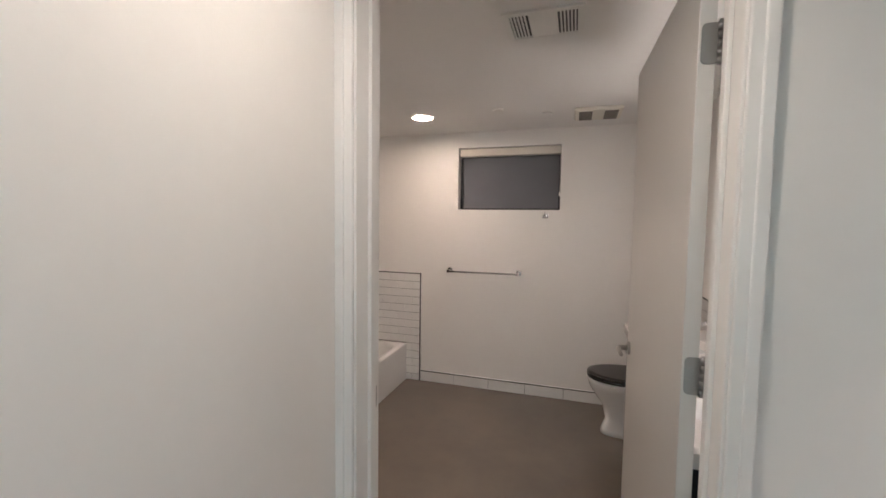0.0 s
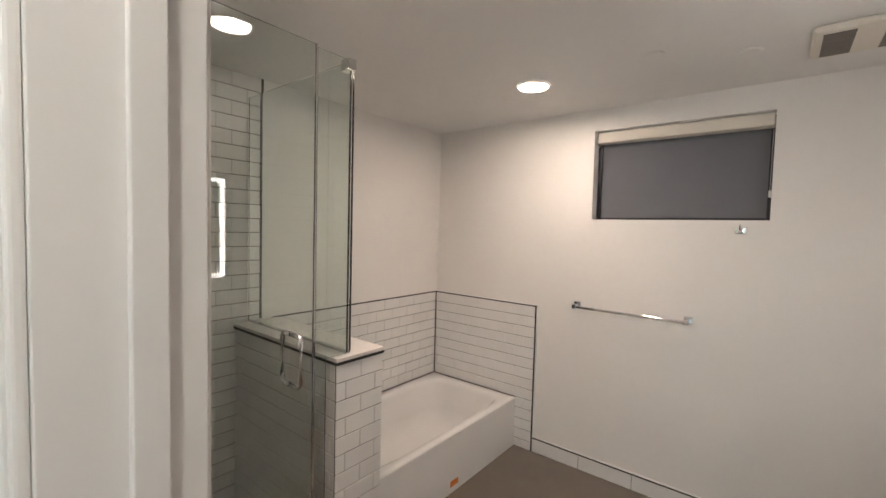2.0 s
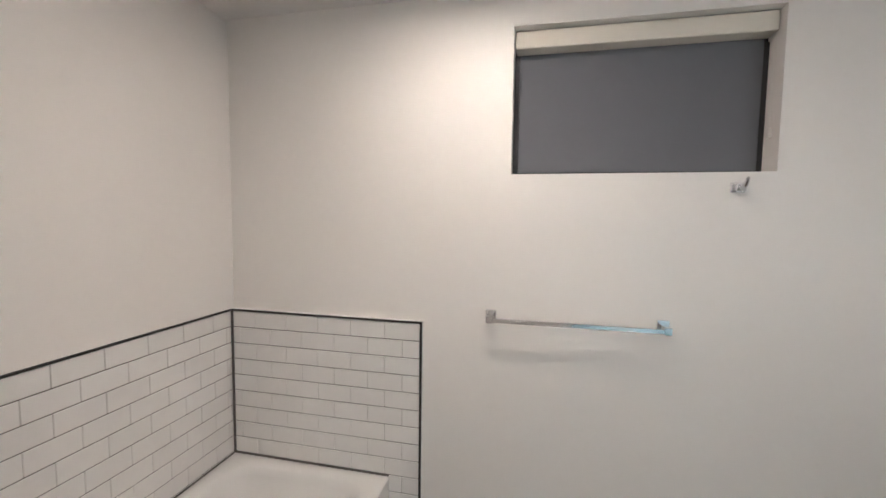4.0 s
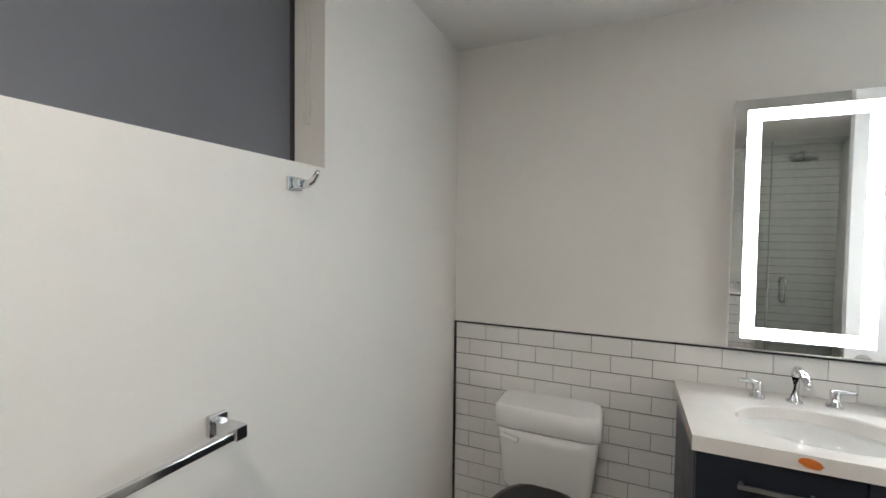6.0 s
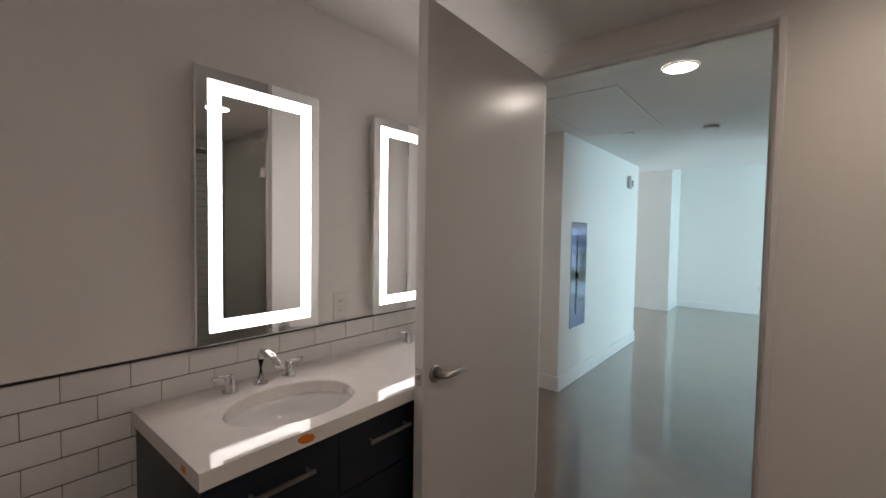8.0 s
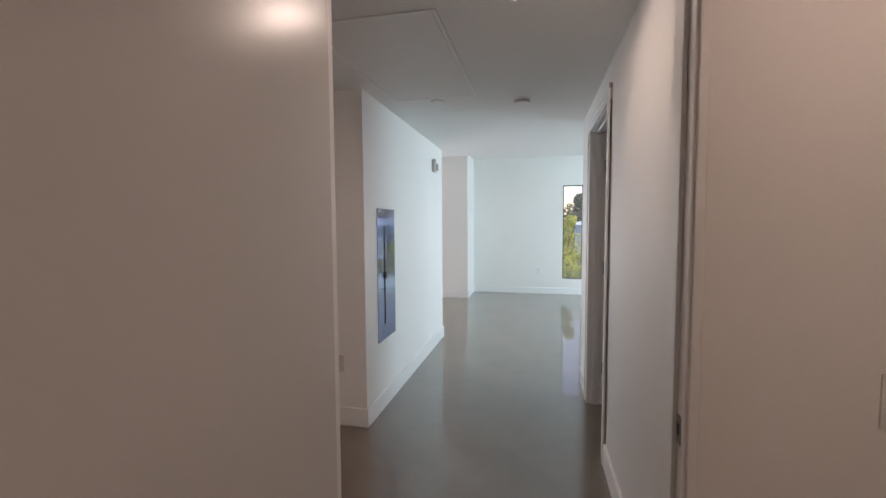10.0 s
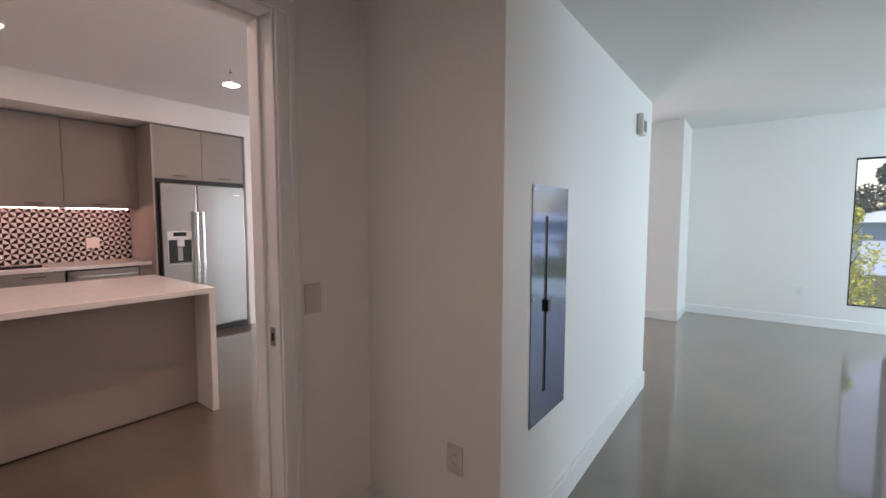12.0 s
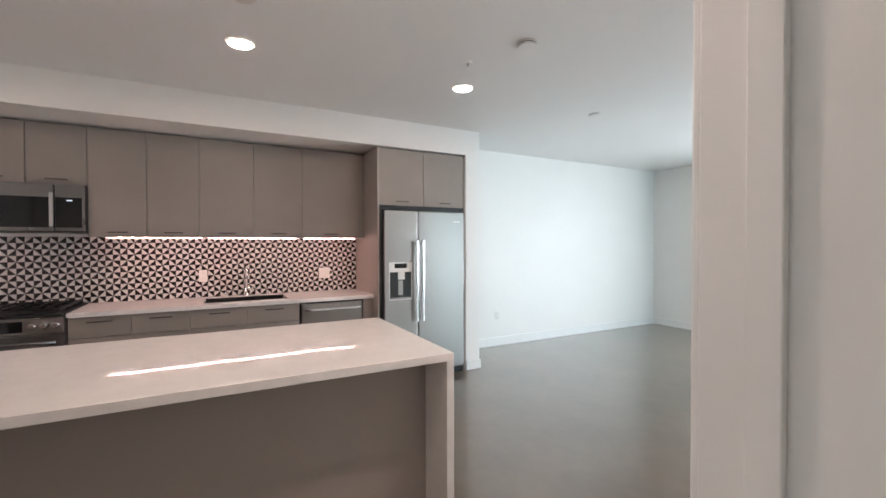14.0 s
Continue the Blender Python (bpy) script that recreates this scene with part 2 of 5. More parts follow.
# bathroom
NX0, NX1, NZ0, NZ1 = -0.915, -0.016, 1.595, 2.15
wall("wall_north", "off-white painted bathroom wall with a recessed window",
     (-2.30, 3.955, BF, NX0, 4.10, K), (NX1, 3.955, BF, 1.06, 4.10, K), (NX0, 3.955, BF, NX1, 4.10, NZ0), (NX0, 3.955, NZ1, NX1, 4.10, K))
wall("wall_bath_west", "off-white painted bathroom wall above the tub", (-2.30, 1.335, 0, -2.18, BY, K), (-2.30, BY, BF, -2.18, 3.955, K))
wall("wall_bath_east", "off-white painted bathroom wall behind the vanity", (0.94, 1.488, BF, 1.06, 3.955, K))
DX0, DX1, DH = -0.49, 0.452, 2.165
wall("wall_door", "off-white painted wall with the bathroom doorway",
     (-2.18, 1.335, 0, DX0 - 0.02, BY, K), (DX1 + 0.02, 1.335, 0, 1.82, BY, K), (DX0 - 0.02, 1.335, DH + 0.02, DX1 + 0.02, BY, K))
solo("ceiling_bath", boxes((-2.30, 1.335, C, 1.06, 3.955, C + 0.1)), CEIL, "off-white painted flat bathroom ceiling", "ceiling", kind="structure")
# hall
WX = -0.55
WY0, WY1, WH = -0.80, -0.03, 2.07
wall("wall_hall_west", "white painted hall wall with a door to an unlit room",
     (WX - 0.14, -1.26, 0, WX, WY0 - 0.02, K), (WX - 0.14, WY1 + 0.02, 0, WX, 1.335, K), (WX - 0.14, WY0 - 0.02, WH + 0.02, WX, WY1 + 0.02, K))
EX = 1.66
KY0, KY1, KH = 0.350, 1.215, 2.10
wall("wall_hall_east", "off-white painted hall wall with the kitchen doorway",
     (EX, -0.09, 0, EX + 0.17, KY0 - 0.02, K), (EX, KY1 + 0.02, 0, EX + 0.17, 1.335, K), (EX, KY0 - 0.02, KH + 0.02, EX + 0.17, KY1 + 0.02, K))
PX = 0.975
wall("wall_panel", "white painted thick hall wall that holds the metal panel", (PX, -2.46, 0, EX + 0.17, -0.09, K))
solo("ceiling_hall", boxes((-4.1, -2.95, C, EX + 0.17, 1.335, C + 0.1), (-4.1, -2.95, C + 0.1, EX + 0.17, -2.85, K)), CEIL,
     "white painted lowered hall ceiling", "ceiling", kind="structure")
# unlit room behind the hall door
wall("wall_dark_room", "plain painted wall closing the unlit room",
     (-4.1, -1.38, 0, WX, -1.26, K), (-3.0, -1.26, 0, -2.9, 1.335, K), (-4.1, 1.335, 0, -2.30, 1.46, K), material=DARKROOM)
# living room and kitchen
LX0, LX1, LZ0, LZ1, FY = -1.82, -0.652, 0.298, 2.13, -5.94
wall("wall_far", "bright white painted living room wall with windows",
     (-4.2, FY - 0.15, 0, -3.6, FY, K), (-2.4, FY - 0.15, 0, LX0, FY, K), (LX1, FY - 0.15, 0, 2.35, FY, K), (4.0, FY - 0.15, 0, 6.42, FY, K),
     (-3.6, FY - 0.15, 0, -2.4, FY, LZ0), (-3.6, FY - 0.15, LZ1, -2.4, FY, K), (LX0, FY - 0.15, 0, LX1, FY, LZ0), (LX0, FY - 0.15, LZ1, LX1, FY, K),
     (2.35, FY - 0.15, 0, 4.0, FY, LZ0), (2.35, FY - 0.15, LZ1, 4.0, FY, K))
wall("wall_column", "white painted pier standing out of the far wall", (1.10, FY, 0, 1.70, -5.15, K))
wall("wall_living_west", "white painted living room wall with an added side window", (-4.2, FY, 0, -4.1, -4.7, K), (-4.2, -2.9, 0, -4.1, 1.46, K),
     (-4.2, -4.7, 0, -4.1, -2.9, LZ0), (-4.2, -4.7, LZ1, -4.1, -2.9, K))
wall("wall_kitchen_east", "white painted wall behind the kitchen and living room", (6.30, FY, 0, 6.42, 3.4, K))
wall("wall_kitchen_north", "plain white painted kitchen end wall", (EX + 0.17, 3.3, 0, 6.30, 3.4, K), (EX, 1.335, 0, EX + 0.17, 3.4, K))
wall("wall_kitchen_stub", "plain white painted end of a short kitchen wall", (EX + 0.17, 1.302, 0, 2.21, 1.42, K))
wall("wall_fridge_pier", "white painted pier beside the refrigerator", (5.54, -1.76, 0, 6.30, -1.582, K))
wall("wall_soffit", "white painted soffit above the kitchen cabinets", (5.54, -1.582, 2.415, 6.30, 3.3, K))
solo("ceiling_kitchen", boxes((EX + 0.17, -6.09, K, 6.42, 3.4, K + 0.1), (-4.2, -6.09, K, EX + 0.17, -2.85, K + 0.1)), CEIL,
     "white painted kitchen and living room ceiling", "ceiling", kind="structure")
solo("roof", boxes((-4.2, -2.85, K, EX + 0.17, 4.1, K + 0.1), (-4.5, -6.25, K + 0.1005, 6.7, 4.35, K + 0.3)), CEIL, "plain slab closing the lower ceilings", "roof", kind="structure")


def baseboard(x0, y0, x1, y1, h):
    bm = bm_box(x0, y0, 0, x1, y1, h, 0.003)
    return solo("baseboard", bm, TRIM, "white painted square-edged wooden baseboard", "baseboard", kind="structure")


T = 0.014
baseboard(PX - T, -2.46 - T, PX, -0.09 + T, 0.13)
baseboard(PX, -0.09, EX - T, -0.09 + T, 0.13)
baseboard(EX - T, -0.09, EX, KY0 - 0.09, 0.13)
baseboard(WX, -1.26, WX + T, WY0 - 0.09, 0.13)
baseboard(WX, WY1 + 0.09, WX + T, 1.30, 0.13)
baseboard(-4.1, FY, 1.10, FY + T, 0.12)
baseboard(1.10, -5.15, 1.70, -5.15 + T, 0.12)
baseboard(1.10 - T, FY + T, 1.10, -5.15 + T, 0.12)
baseboard(1.70, FY, 6.30, FY + T, 0.12)
baseboard(6.30 - T, FY + T, 6.30, -1.76, 0.12)
baseboard(5.54 - T, -1.76 - T, 5.54, -1.582, 0.10)
baseboard(PX, -2.46 - T, EX + 0.17, -2.46, 0.13)
baseboard(DX1 + 0.1, 1.335 - T, EX, 1.335, 0.13)


# ---- door trims ----
def casing(name, axis, at, out, a0, a1, h, width, label, back, jamb_depth, head=True, left=True, right=True):
    """Jamb lining, stops and moulded casings of a doorway in a wall. axis: the way the wall runs. at: the wall face. out: the
    side to which that face looks (+1, -1). back: the other face."""
    t = thing(name, (((a0 + a1) / 2, at, 0) if axis == "x" else (at, (a0 + a1) / 2, 0)), label, "door frame", kind="structure")

    def b(p, q0, d0, z0, q1, d1, z1, lab="", bv=0.002, extra=()):
        bm = bmesh.new()
        for (u0, w0, s0, u1, w1, s1) in ((q0, d0, z0, q1, d1, z1), *extra):
            if axis == "x":
                bm_box(u0, w0, s0, u1, w1, s1, bv, bm)
            else:
                bm_box(w0, u0, s0, w1, u1, s1, bv, bm)
        return part(p, bm, TRIM, t, lab)
    b("jamb", a0 - 0.02, at, 0, a0, back, h + 0.02)
    b("jamb", a1, at, 0, a1 + 0.02, back, h + 0.02)
    b("head_jamb", a0, at, h, a1, back, h + 0.02)
    m0, m1 = jamb_depth, jamb_depth + 0.035 * (1 if back > at else -1) * -1
    b("door_stop", a0, m0, 0, a0 + 0.012, m1, h)
    b("door_stop", a1 - 0.012, m0, 0, a1, m1, h)
    b("door_stop", a0 + 0.012, m0, h - 0.012, a1 - 0.012, m1, h)
    for face, o in ((at, out), (back, -out)):
        slim = face == BY
        w = 0.024 if slim else width
        d, e = (face + o * 0.007, face + o * 0.009) if slim else (face + o * 0.013, face + o * 0.020)

        z0 = BF if face == BY else 0

        def leg(i, s):
            b("casing", i, face, z0, i + s * w, d, h + 0.006, bv=0.004,
              extra=() if slim else ((i + s * (w - 0.028), face, z0, i + s * w, e, h + 0.006),))
        if left:
            leg(a0 - 0.006, -1)
        if right:
            leg(a1 + 0.006, 1)
        if head:
            l0, l1 = a0 - 0.006 - w * left, a1 + 0.006 + w * right
            b("head_casing", l0, face, h + 0.006, l1, d, h + 0.006 + w, bv=0.003,
              extra=() if slim else ((l0, face, h + 0.006 + w - 0.028, l1, e, h + 0.006 + w),))
    return t


bath_trim = casing("door_frame", "x", 1.335, -1, DX0, DX1, DH, 0.055, "white painted moulded frame of the bathroom doorway", BY, 1.442)
kitchen_trim = casing("door_frame", "y", EX, -1, KY0, KY1, KH, 0.075, "white painted moulded frame of the kitchen doorway", EX + 0.17, EX + 0.115)
west_trim = casing("door_frame", "y", WX, 1, WY0, WY1, WH, 0.085, "white painted moulded frame of the unlit room's doorway", WX - 0.14, WX - 0.07)


def plate(parent, name, x0, y0, z0, x1, y1, z1, material=NICKEL, label=""):
    return part(name, bm_box(x0, y0, z0, x1, y1, z1, 0.0012), material, parent, label)


sp = plate(bath_trim, "strike_plate", DX0 - 0.001, 1.436, 0.868, DX0 + 0.002, 1.468, 0.938, label="satin nickel strike plate")
plate(sp, "latch_hole", DX0 + 0.0005, 1.444, 0.888, DX0 + 0.0026, 1.461, 0.918, BLACK)
sp = plate(kitchen_trim, "strike_plate", EX + 0.030, KY0 - 0.001, 0.895, EX + 0.062, KY0 + 0.002, 0.965, label="satin nickel strike plate")
plate(sp, "latch_hole", EX + 0.037, KY0 + 0.0005, 0.915, EX + 0.055, KY0 + 0.0026, 0.945, BLACK)


# ---- doors ----
def hinge(parent, x, y, z, side, face):
    """A butt hinge with a round-cornered leaf to one side of the knuckle. face: the way the leaf looks along y."""
    bm = bmesh.new()
    own = bm_box(x + side * 0.042, y + 0.0005, z - 0.05, x + side * 0.003, y + 0.0028, z + 0.05)
    corners = [e for e in own.edges if abs(e.verts[0].co.y - e.verts[1].co.y) > 0.001 and abs(e.verts[0].co.x - x) > 0.03]
    bmesh.ops.bevel(own, geom=corners, offset=0.013, segments=5, profile=0.5, affect="EDGES")
    me = bpy.data.meshes.new("tmp")
    own.to_mesh(me)
    bm.from_mesh(me)
    bpy.data.meshes.remove(me)
    own.free()
    for sx, sz in ((0.032, 0.033), (0.018, 0.012), (0.032, -0.012), (0.018, -0.033)):
        bm_tube([(x + side * sx, y + 0.0016, z + sz), (x + side * sx, y + 0.0016 + face * 0.0018, z + sz)], 0.0042, bm, 10)
    h = part("hinge", bm, HINGE, parent, "brushed steel butt hinge")
    kn = bmesh.new()
    for k in range(5):
        z0 = z - 0.052 + k * 0.021
        bm_tube([(x, y, z0), (x, y, z0 + 0.0195)], 0.0068, kn)
    part("knuckle", bm_tube([(x, y, z - 0.054), (x, y, z + 0.056)], 0.0045, kn), HINGE, h)
    return h


LFX0, LFX1, LFY0, LFY1 = 0.395, 0.435, 1.472, 2.362
door1 = thing("door_1", (DX1, 1.468, 0), "off-white flush bathroom door standing open at right angles", "door", kind="structure")
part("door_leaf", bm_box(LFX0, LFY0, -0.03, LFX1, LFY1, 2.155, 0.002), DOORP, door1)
for z in (0.28, 1.085, 1.93):
    hinge(door1, LFX1 + 0.008, LFY0 - 0.003, z, -1, -1)


def lever(parent, x, y, z, s, along):
    """A round rose with a lever that points along y."""
    bm = bm_tube([(x, y, z), (x + s * 0.006, y, z), (x + s * 0.010, y, z)], [0.030, 0.030, 0.026], sides=28)
    h = part("door_handle", bm, NICKEL, parent, "satin nickel lever handle on a round rose")
    pts = [(x + s * 0.008, y, z), (x + s * 0.038, y, z), (x + s * 0.047, y + along * 0.008, z), (x + s * 0.049, y + along * 0.03, z),
           (x + s * 0.049, y + along * 0.075, z - 0.001), (x + s * 0.049, y + along * 0.115, z - 0.001)]
    part("lever", bm_tube(pts, [0.013, 0.011, 0.0105, 0.010, 0.0085, 0.0075]), NICKEL, h)
    return h


lever(door1, LFX0, 2.302, 0.915, -1, -1)
lever(door1, LFX1, 2.302, 0.915, 1, -1)
lp = plate(door1, "latch_plate", LFX0 + 0.007, LFY1 - 0.001, 0.885, LFX1 - 0.007, LFY1 + 0.0015, 0.945, label="satin nickel latch plate")
part("latch_bolt", boxes((LFX0 + 0.013, LFY1, 0.905, LFX1 - 0.013, LFY1 + 0.011, 0.925), bevel=0.002), NICKEL, lp)

door1.rotation_euler = (0, 0, radians(1.7))

door2 = thing("door_2", (WX - 0.14, WY0, 0), "off-white flush door standing open into the unlit room", "door", kind="structure")
part("door_leaf", bm_box(WX - 0.145, WY0 + 0.004, 0.012, WX - 0.145 - 0.76, WY0 + 0.044, WH - 0.01, 0.002), DOORP, door2)
for z in (0.28, 1.06, 1.82):
    hinge(door2, WX - 0.137, WY0, z, 1, 1)


# ---- windows ----
win1 = thing("window_1", (-0.47, 4.03, NZ0), "high bathroom window in a black frame", "window", kind="structure")
part("window_frame", boxes((NX0, 4.072, NZ0, NX0 + 0.03, 4.097, NZ1), (NX1 - 0.03, 4.072, NZ0, NX1, 4.097, NZ1),
                           (NX0 + 0.03, 4.072, NZ0, NX1 - 0.03, 4.097, NZ0 + 0.03), (NX0 + 0.03, 4.072, NZ1 - 0.03, NX1 - 0.03, 4.097, NZ1)), WINBLACK, win1)
part("pane", boxes((NX0 + 0.03, 4.082, NZ0 + 0.03, NX1 - 0.03, 4.088, NZ1 - 0.03)), BLACKGLASS, win1)
part("side_channel", boxes((NX0, 4.040, NZ0, NX0 + 0.020, 4.071, NZ1 - 0.085), (NX1 - 0.017, 4.060, NZ0, NX1, 4.071, NZ1 - 0.085)), WINBLACK, win1)
blind = thing("roller_blind", (-0.47, 4.03, NZ0), "grey fabric roller blind, fully lowered in the window recess", "window blind")
part("fabric", bm_box(NX0 + 0.021, 4.060, NZ0 + 0.008, NX1 - 0.018, 4.063, NZ1 - 0.07), FABRIC, blind)
part("hem_bar", bm_box(NX0 + 0.021, 4.056, NZ0 + 0.002, NX1 - 0.018, 4.066, NZ0 + 0.014, 0.002), BLACK, blind)
part("cassette", bm_box(NX0 + 0.004, 3.990, NZ1 - 0.072, NX1 - 0.004, 4.068, NZ1 - 0.004, 0.006), BLINDW, blind, "cream-coloured blind cassette")
chain = bmesh.new()
for k in range(40):
    z = NZ1 - 0.09 - k * 0.0085
    for dx in (0, 0.012):
        bmesh.ops.create_icosphere(chain, subdivisions=1, radius=0.0022, matrix=Matrix.Translation((NX1 - 0.008, 4.000 + dx * 1.2 + 0.004 * math.sin(k * 0.3), z)))
part("bead_chain", chain, PLASTIC, blind)
part("chain_holder", bm_box(NX1 - 0.014, 3.998, NZ0 + 0.12, NX1 - 0.002, 4.020, NZ0 + 0.155, 0.003), PLASTIC, blind)

MX, TZ = -1.053, 0.976


def living_window(name, x0, x1, mull, label):
    w = thing(name, ((x0 + x1) / 2, FY - 0.1, LZ0), label, "window", kind="structure")
    f0, f1 = FY - 0.10, FY - 0.05
    part("window_frame", boxes((x0, f0, LZ0, x0 + 0.02, f1, LZ1), (x1 - 0.02, f0, LZ0, x1, f1, LZ1), (x0 + 0.02, f0, LZ0, x1 - 0.02, f1, LZ0 + 0.02),
                               (x0 + 0.02, f0, LZ1 - 0.02, x1 - 0.02, f1, LZ1)), WINBLACK, w)
    part("mullion", boxes((mull - 0.045, f0, LZ0 + 0.02, mull + 0.045, f1 + 0.01, LZ1 - 0.02)), WINBLACK, w)
    part("transom", boxes((x0 + 0.02, f0, TZ - 0.02, mull - 0.045, f1 + 0.005, TZ + 0.02)), WINBLACK, w)
    for a, b, c, d in ((mull + 0.045, x1 - 0.02, LZ0 + 0.02, LZ1 - 0.02), (x0 + 0.02, mull - 0.045, LZ0 + 0.02, TZ - 0.02), (x0 + 0.02, mull - 0.045, TZ + 0.02, LZ1 - 0.02)):
        g = part("pane", boxes((a, FY - 0.078, c, b, FY - 0.072, d)), GLASS, w)
        g.visible_shadow = False
    part("window_sill", bm_box(x0, FY - 0.05, LZ0 - 0.001, x1, FY + 0.004, LZ0 + 0.004, 0.001), TRIM, w)
    return w


living_window("window_2", LX0, LX1, MX, "unseen living room window with black frame, added for daylight and mullion")
# windows 3 to 5 are unseen; 3 and 5 are added to let daylight in
living_window("window_3", -3.6, -2.4, -2.8, "unseen living room window with black frame, added for daylight")
living_window("window_4", 2.35, 4.0, 3.4, "unseen wide living room window with black frame")
w5 = thing("window_5", (-4.18, -3.8, LZ0), "unseen side window in a black frame, added for daylight", "window", kind="structure")
part("window_frame", boxes((-4.2, -4.7, LZ0, -4.16, -4.67, LZ1), (-4.2, -2.93, LZ0, -4.16, -2.9, LZ1), (-4.2, -4.67, LZ0, -4.16, -2.93, LZ0 + 0.03),
                           (-4.2, -4.67, LZ1 - 0.03, -4.16, -2.93, LZ1)), WINBLACK, w5)
pane5 = part("pane", boxes((-4.185, -4.67, LZ0 + 0.03, -4.179, -2.93, LZ1 - 0.03)), GLASS, w5)
pane5.visible_shadow = False


# ---- bathroom fixtures ----
# bathtub
tub = thing("bathtub", (-1.76, 3.23, 0), "white enamel alcove bathtub with a flat apron", "bathtub")
bm = bmesh.new()
TX0, TX1, TY0, TY1, TZT = -2.164, -1.398, 2.529, 3.925, 0.308
tcx, tcy, tax, tay = (TX0 + TX1) / 2, (TY0 + TY1) / 2, (TX1 - TX0) / 2, (TY1 - TY0) / 2
prof = [(0.0, 0.0, 60), (0.004, 0.004, 40), (0.055, 0.004, 9), (0.064, -0.004, 7), (0.072, -0.03, 6), (0.105, -0.20, 5), (0.14, -0.27, 4.2), (0.20, -0.30, 3.6), (0.32, -0.305, 3)]
loft(bm, [ring(bm, tcx, tcy, TZT + z, tax - i, tay - i * 1.15, p, 72) for i, z, p in prof], False, True)
part("basin", bm, TUBM, tub)
part("apron", bm_box(TX1 - 0.03, TY0, BF, TX1 - 0.001, TY1, TZT - 0.002, 0.004), TUBM, tub)
dr = part("drain", disc(tcx, TY0 + 0.36, TZT - 0.306, TZT - 0.300, 0.03), CHROME, tub, "chrome drain")
part("warning_sticker", bm_box(TX1 - 0.001, 3.175, -0.005, TX1 + 0.0006, 3.25, 0.03), ORANGE, tub, "small orange sticker on the apron")

# shower glass
screen = thing("shower_screen", (-1.33, 2.31, 0), "frameless clear glass shower screen fixed on the low wall", "shower screen")
p1 = part("glass_panel", bm_box(-2.163, 2.350, 0.992, -1.338, 2.360, 2.165, 0.001), GREENGLASS, screen)
p2 = part("glass_panel", boxes((-1.335, 2.198, BF + 0.012, -1.325, 2.248, 2.165), (-1.335, 2.248, 0.992, -1.325, 2.362, 2.165)), GREENGLASS, screen)
part("corner_clamp", boxes((-1.375, 2.333, 2.125, -1.318, 2.370, 2.172), bevel=0.003), CHROME, screen, "polished chrome corner clamp")
part("base_channel", boxes((-2.163, 2.346, 0.9905, -1.338, 2.364, 1.000)), CHROME, screen)
part("glass_edge", boxes((-1.3362, 2.3625, 1.000, -1.3238, 2.3655, 2.124)), BLACK, screen, "dark green glass edge")
sdoor = thing("shower_door", (-1.33, 1.85, 0), "frameless clear glass shower door with a chrome pull", "shower door")
part("glass_panel", bm_box(-1.335, 1.49, BF + 0.014, -1.325, 2.189, 2.175, 0.001), GREENGLASS, sdoor)
part("door_seal", boxes((-1.336, 2.1895, BF + 0.014, -1.324, 2.1955, 2.175)), CHROME, sdoor, "clear and chrome edge seal")
for s in (-1, 1):
    x = -1.33 + s * 0.005
    pts = [(x, 2.10, 0.930), *[(x + s * (0.035 + 0.022 * math.sin(radians(a))), 2.10, 0.952 - 0.022 * math.cos(radians(a))) for a in (0, 30, 60, 90)],
           *[(x + s * (0.035 + 0.022 * math.cos(radians(a))), 2.10, 1.093 + 0.022 * math.sin(radians(a))) for a in (0, 30, 60, 90)], (x, 2.10, 1.115)]
    part("pull_handle", bm_tube(pts, 0.0095), CHROME, sdoor, "polished chrome D-shaped pull")
for z in (0.35, 1.90):
    part("glass_hinge", bm_box(-1.347, 1.486, z - 0.045, -1.313, 1.545, z + 0.045, 0.003), CHROME, sdoor)

head = thing("rain_shower", (-1.80, 1.86, 2.09), "round chrome rain shower head on a wall arm", "shower head")
part("spray_plate", disc(-1.80, 1.86, 2.085, 2.105, 0.10, 36), CHROME, head)
noz = bmesh.new()
for k in range(60):
    r, a = 0.088 * math.sqrt((k + 0.5) / 60), k * 2.39996
    bmesh.ops.create_cone(noz, segments=6, radius1=0.002, radius2=0.0035, depth=0.006, cap_ends=True,
                          matrix=Matrix.Translation((-1.80 + r * math.cos(a), 1.86 + r * math.sin(a), 2.0825)))
part("nozzle", noz, BLACK, head, "ring of dark rubber nozzles")
part("shower_arm", bm_tube([(-1.80, 1.86, 2.10), (-1.80, 1.86, 2.135), *arc((-1.83, 1.86, 2.135), 0.03, 0, 90, (1, 0, 0), (0, 0, 1), 5), (-2.162, 1.86, 2.165)], 0.010), CHROME, head)

# towel bar, hook
bar = thing("towel_bar", (-0.664, 3.955, 1.037), "chrome towel bar with square wall posts", "towel bar")
part("rod", bm_box(-0.985, 3.882, 1.022, -0.343, 3.894, 1.038, 0.002), CHROME, bar)
for x in (-0.98, -0.348):
    part("post", boxes((x - 0.021, 3.942, 1.016, x + 0.021, 3.9545, 1.058), (x - 0.013, 3.878, 1.019, x + 0.013, 3.943, 1.046), bevel=0.002), CHROME, bar)
hook = thing("robe_hook", (-0.133, 3.955, 1.54), "small chrome robe hook with one upturned prong", "hook")
part("wall_plate", bm_box(-0.157, 3.946, 1.523, -0.109, 3.9545, 1.557, 0.003), CHROME, hook)
part("arm", bm_box(-0.149, 3.922, 1.528, -0.117, 3.947, 1.552, 0.005), CHROME, hook)
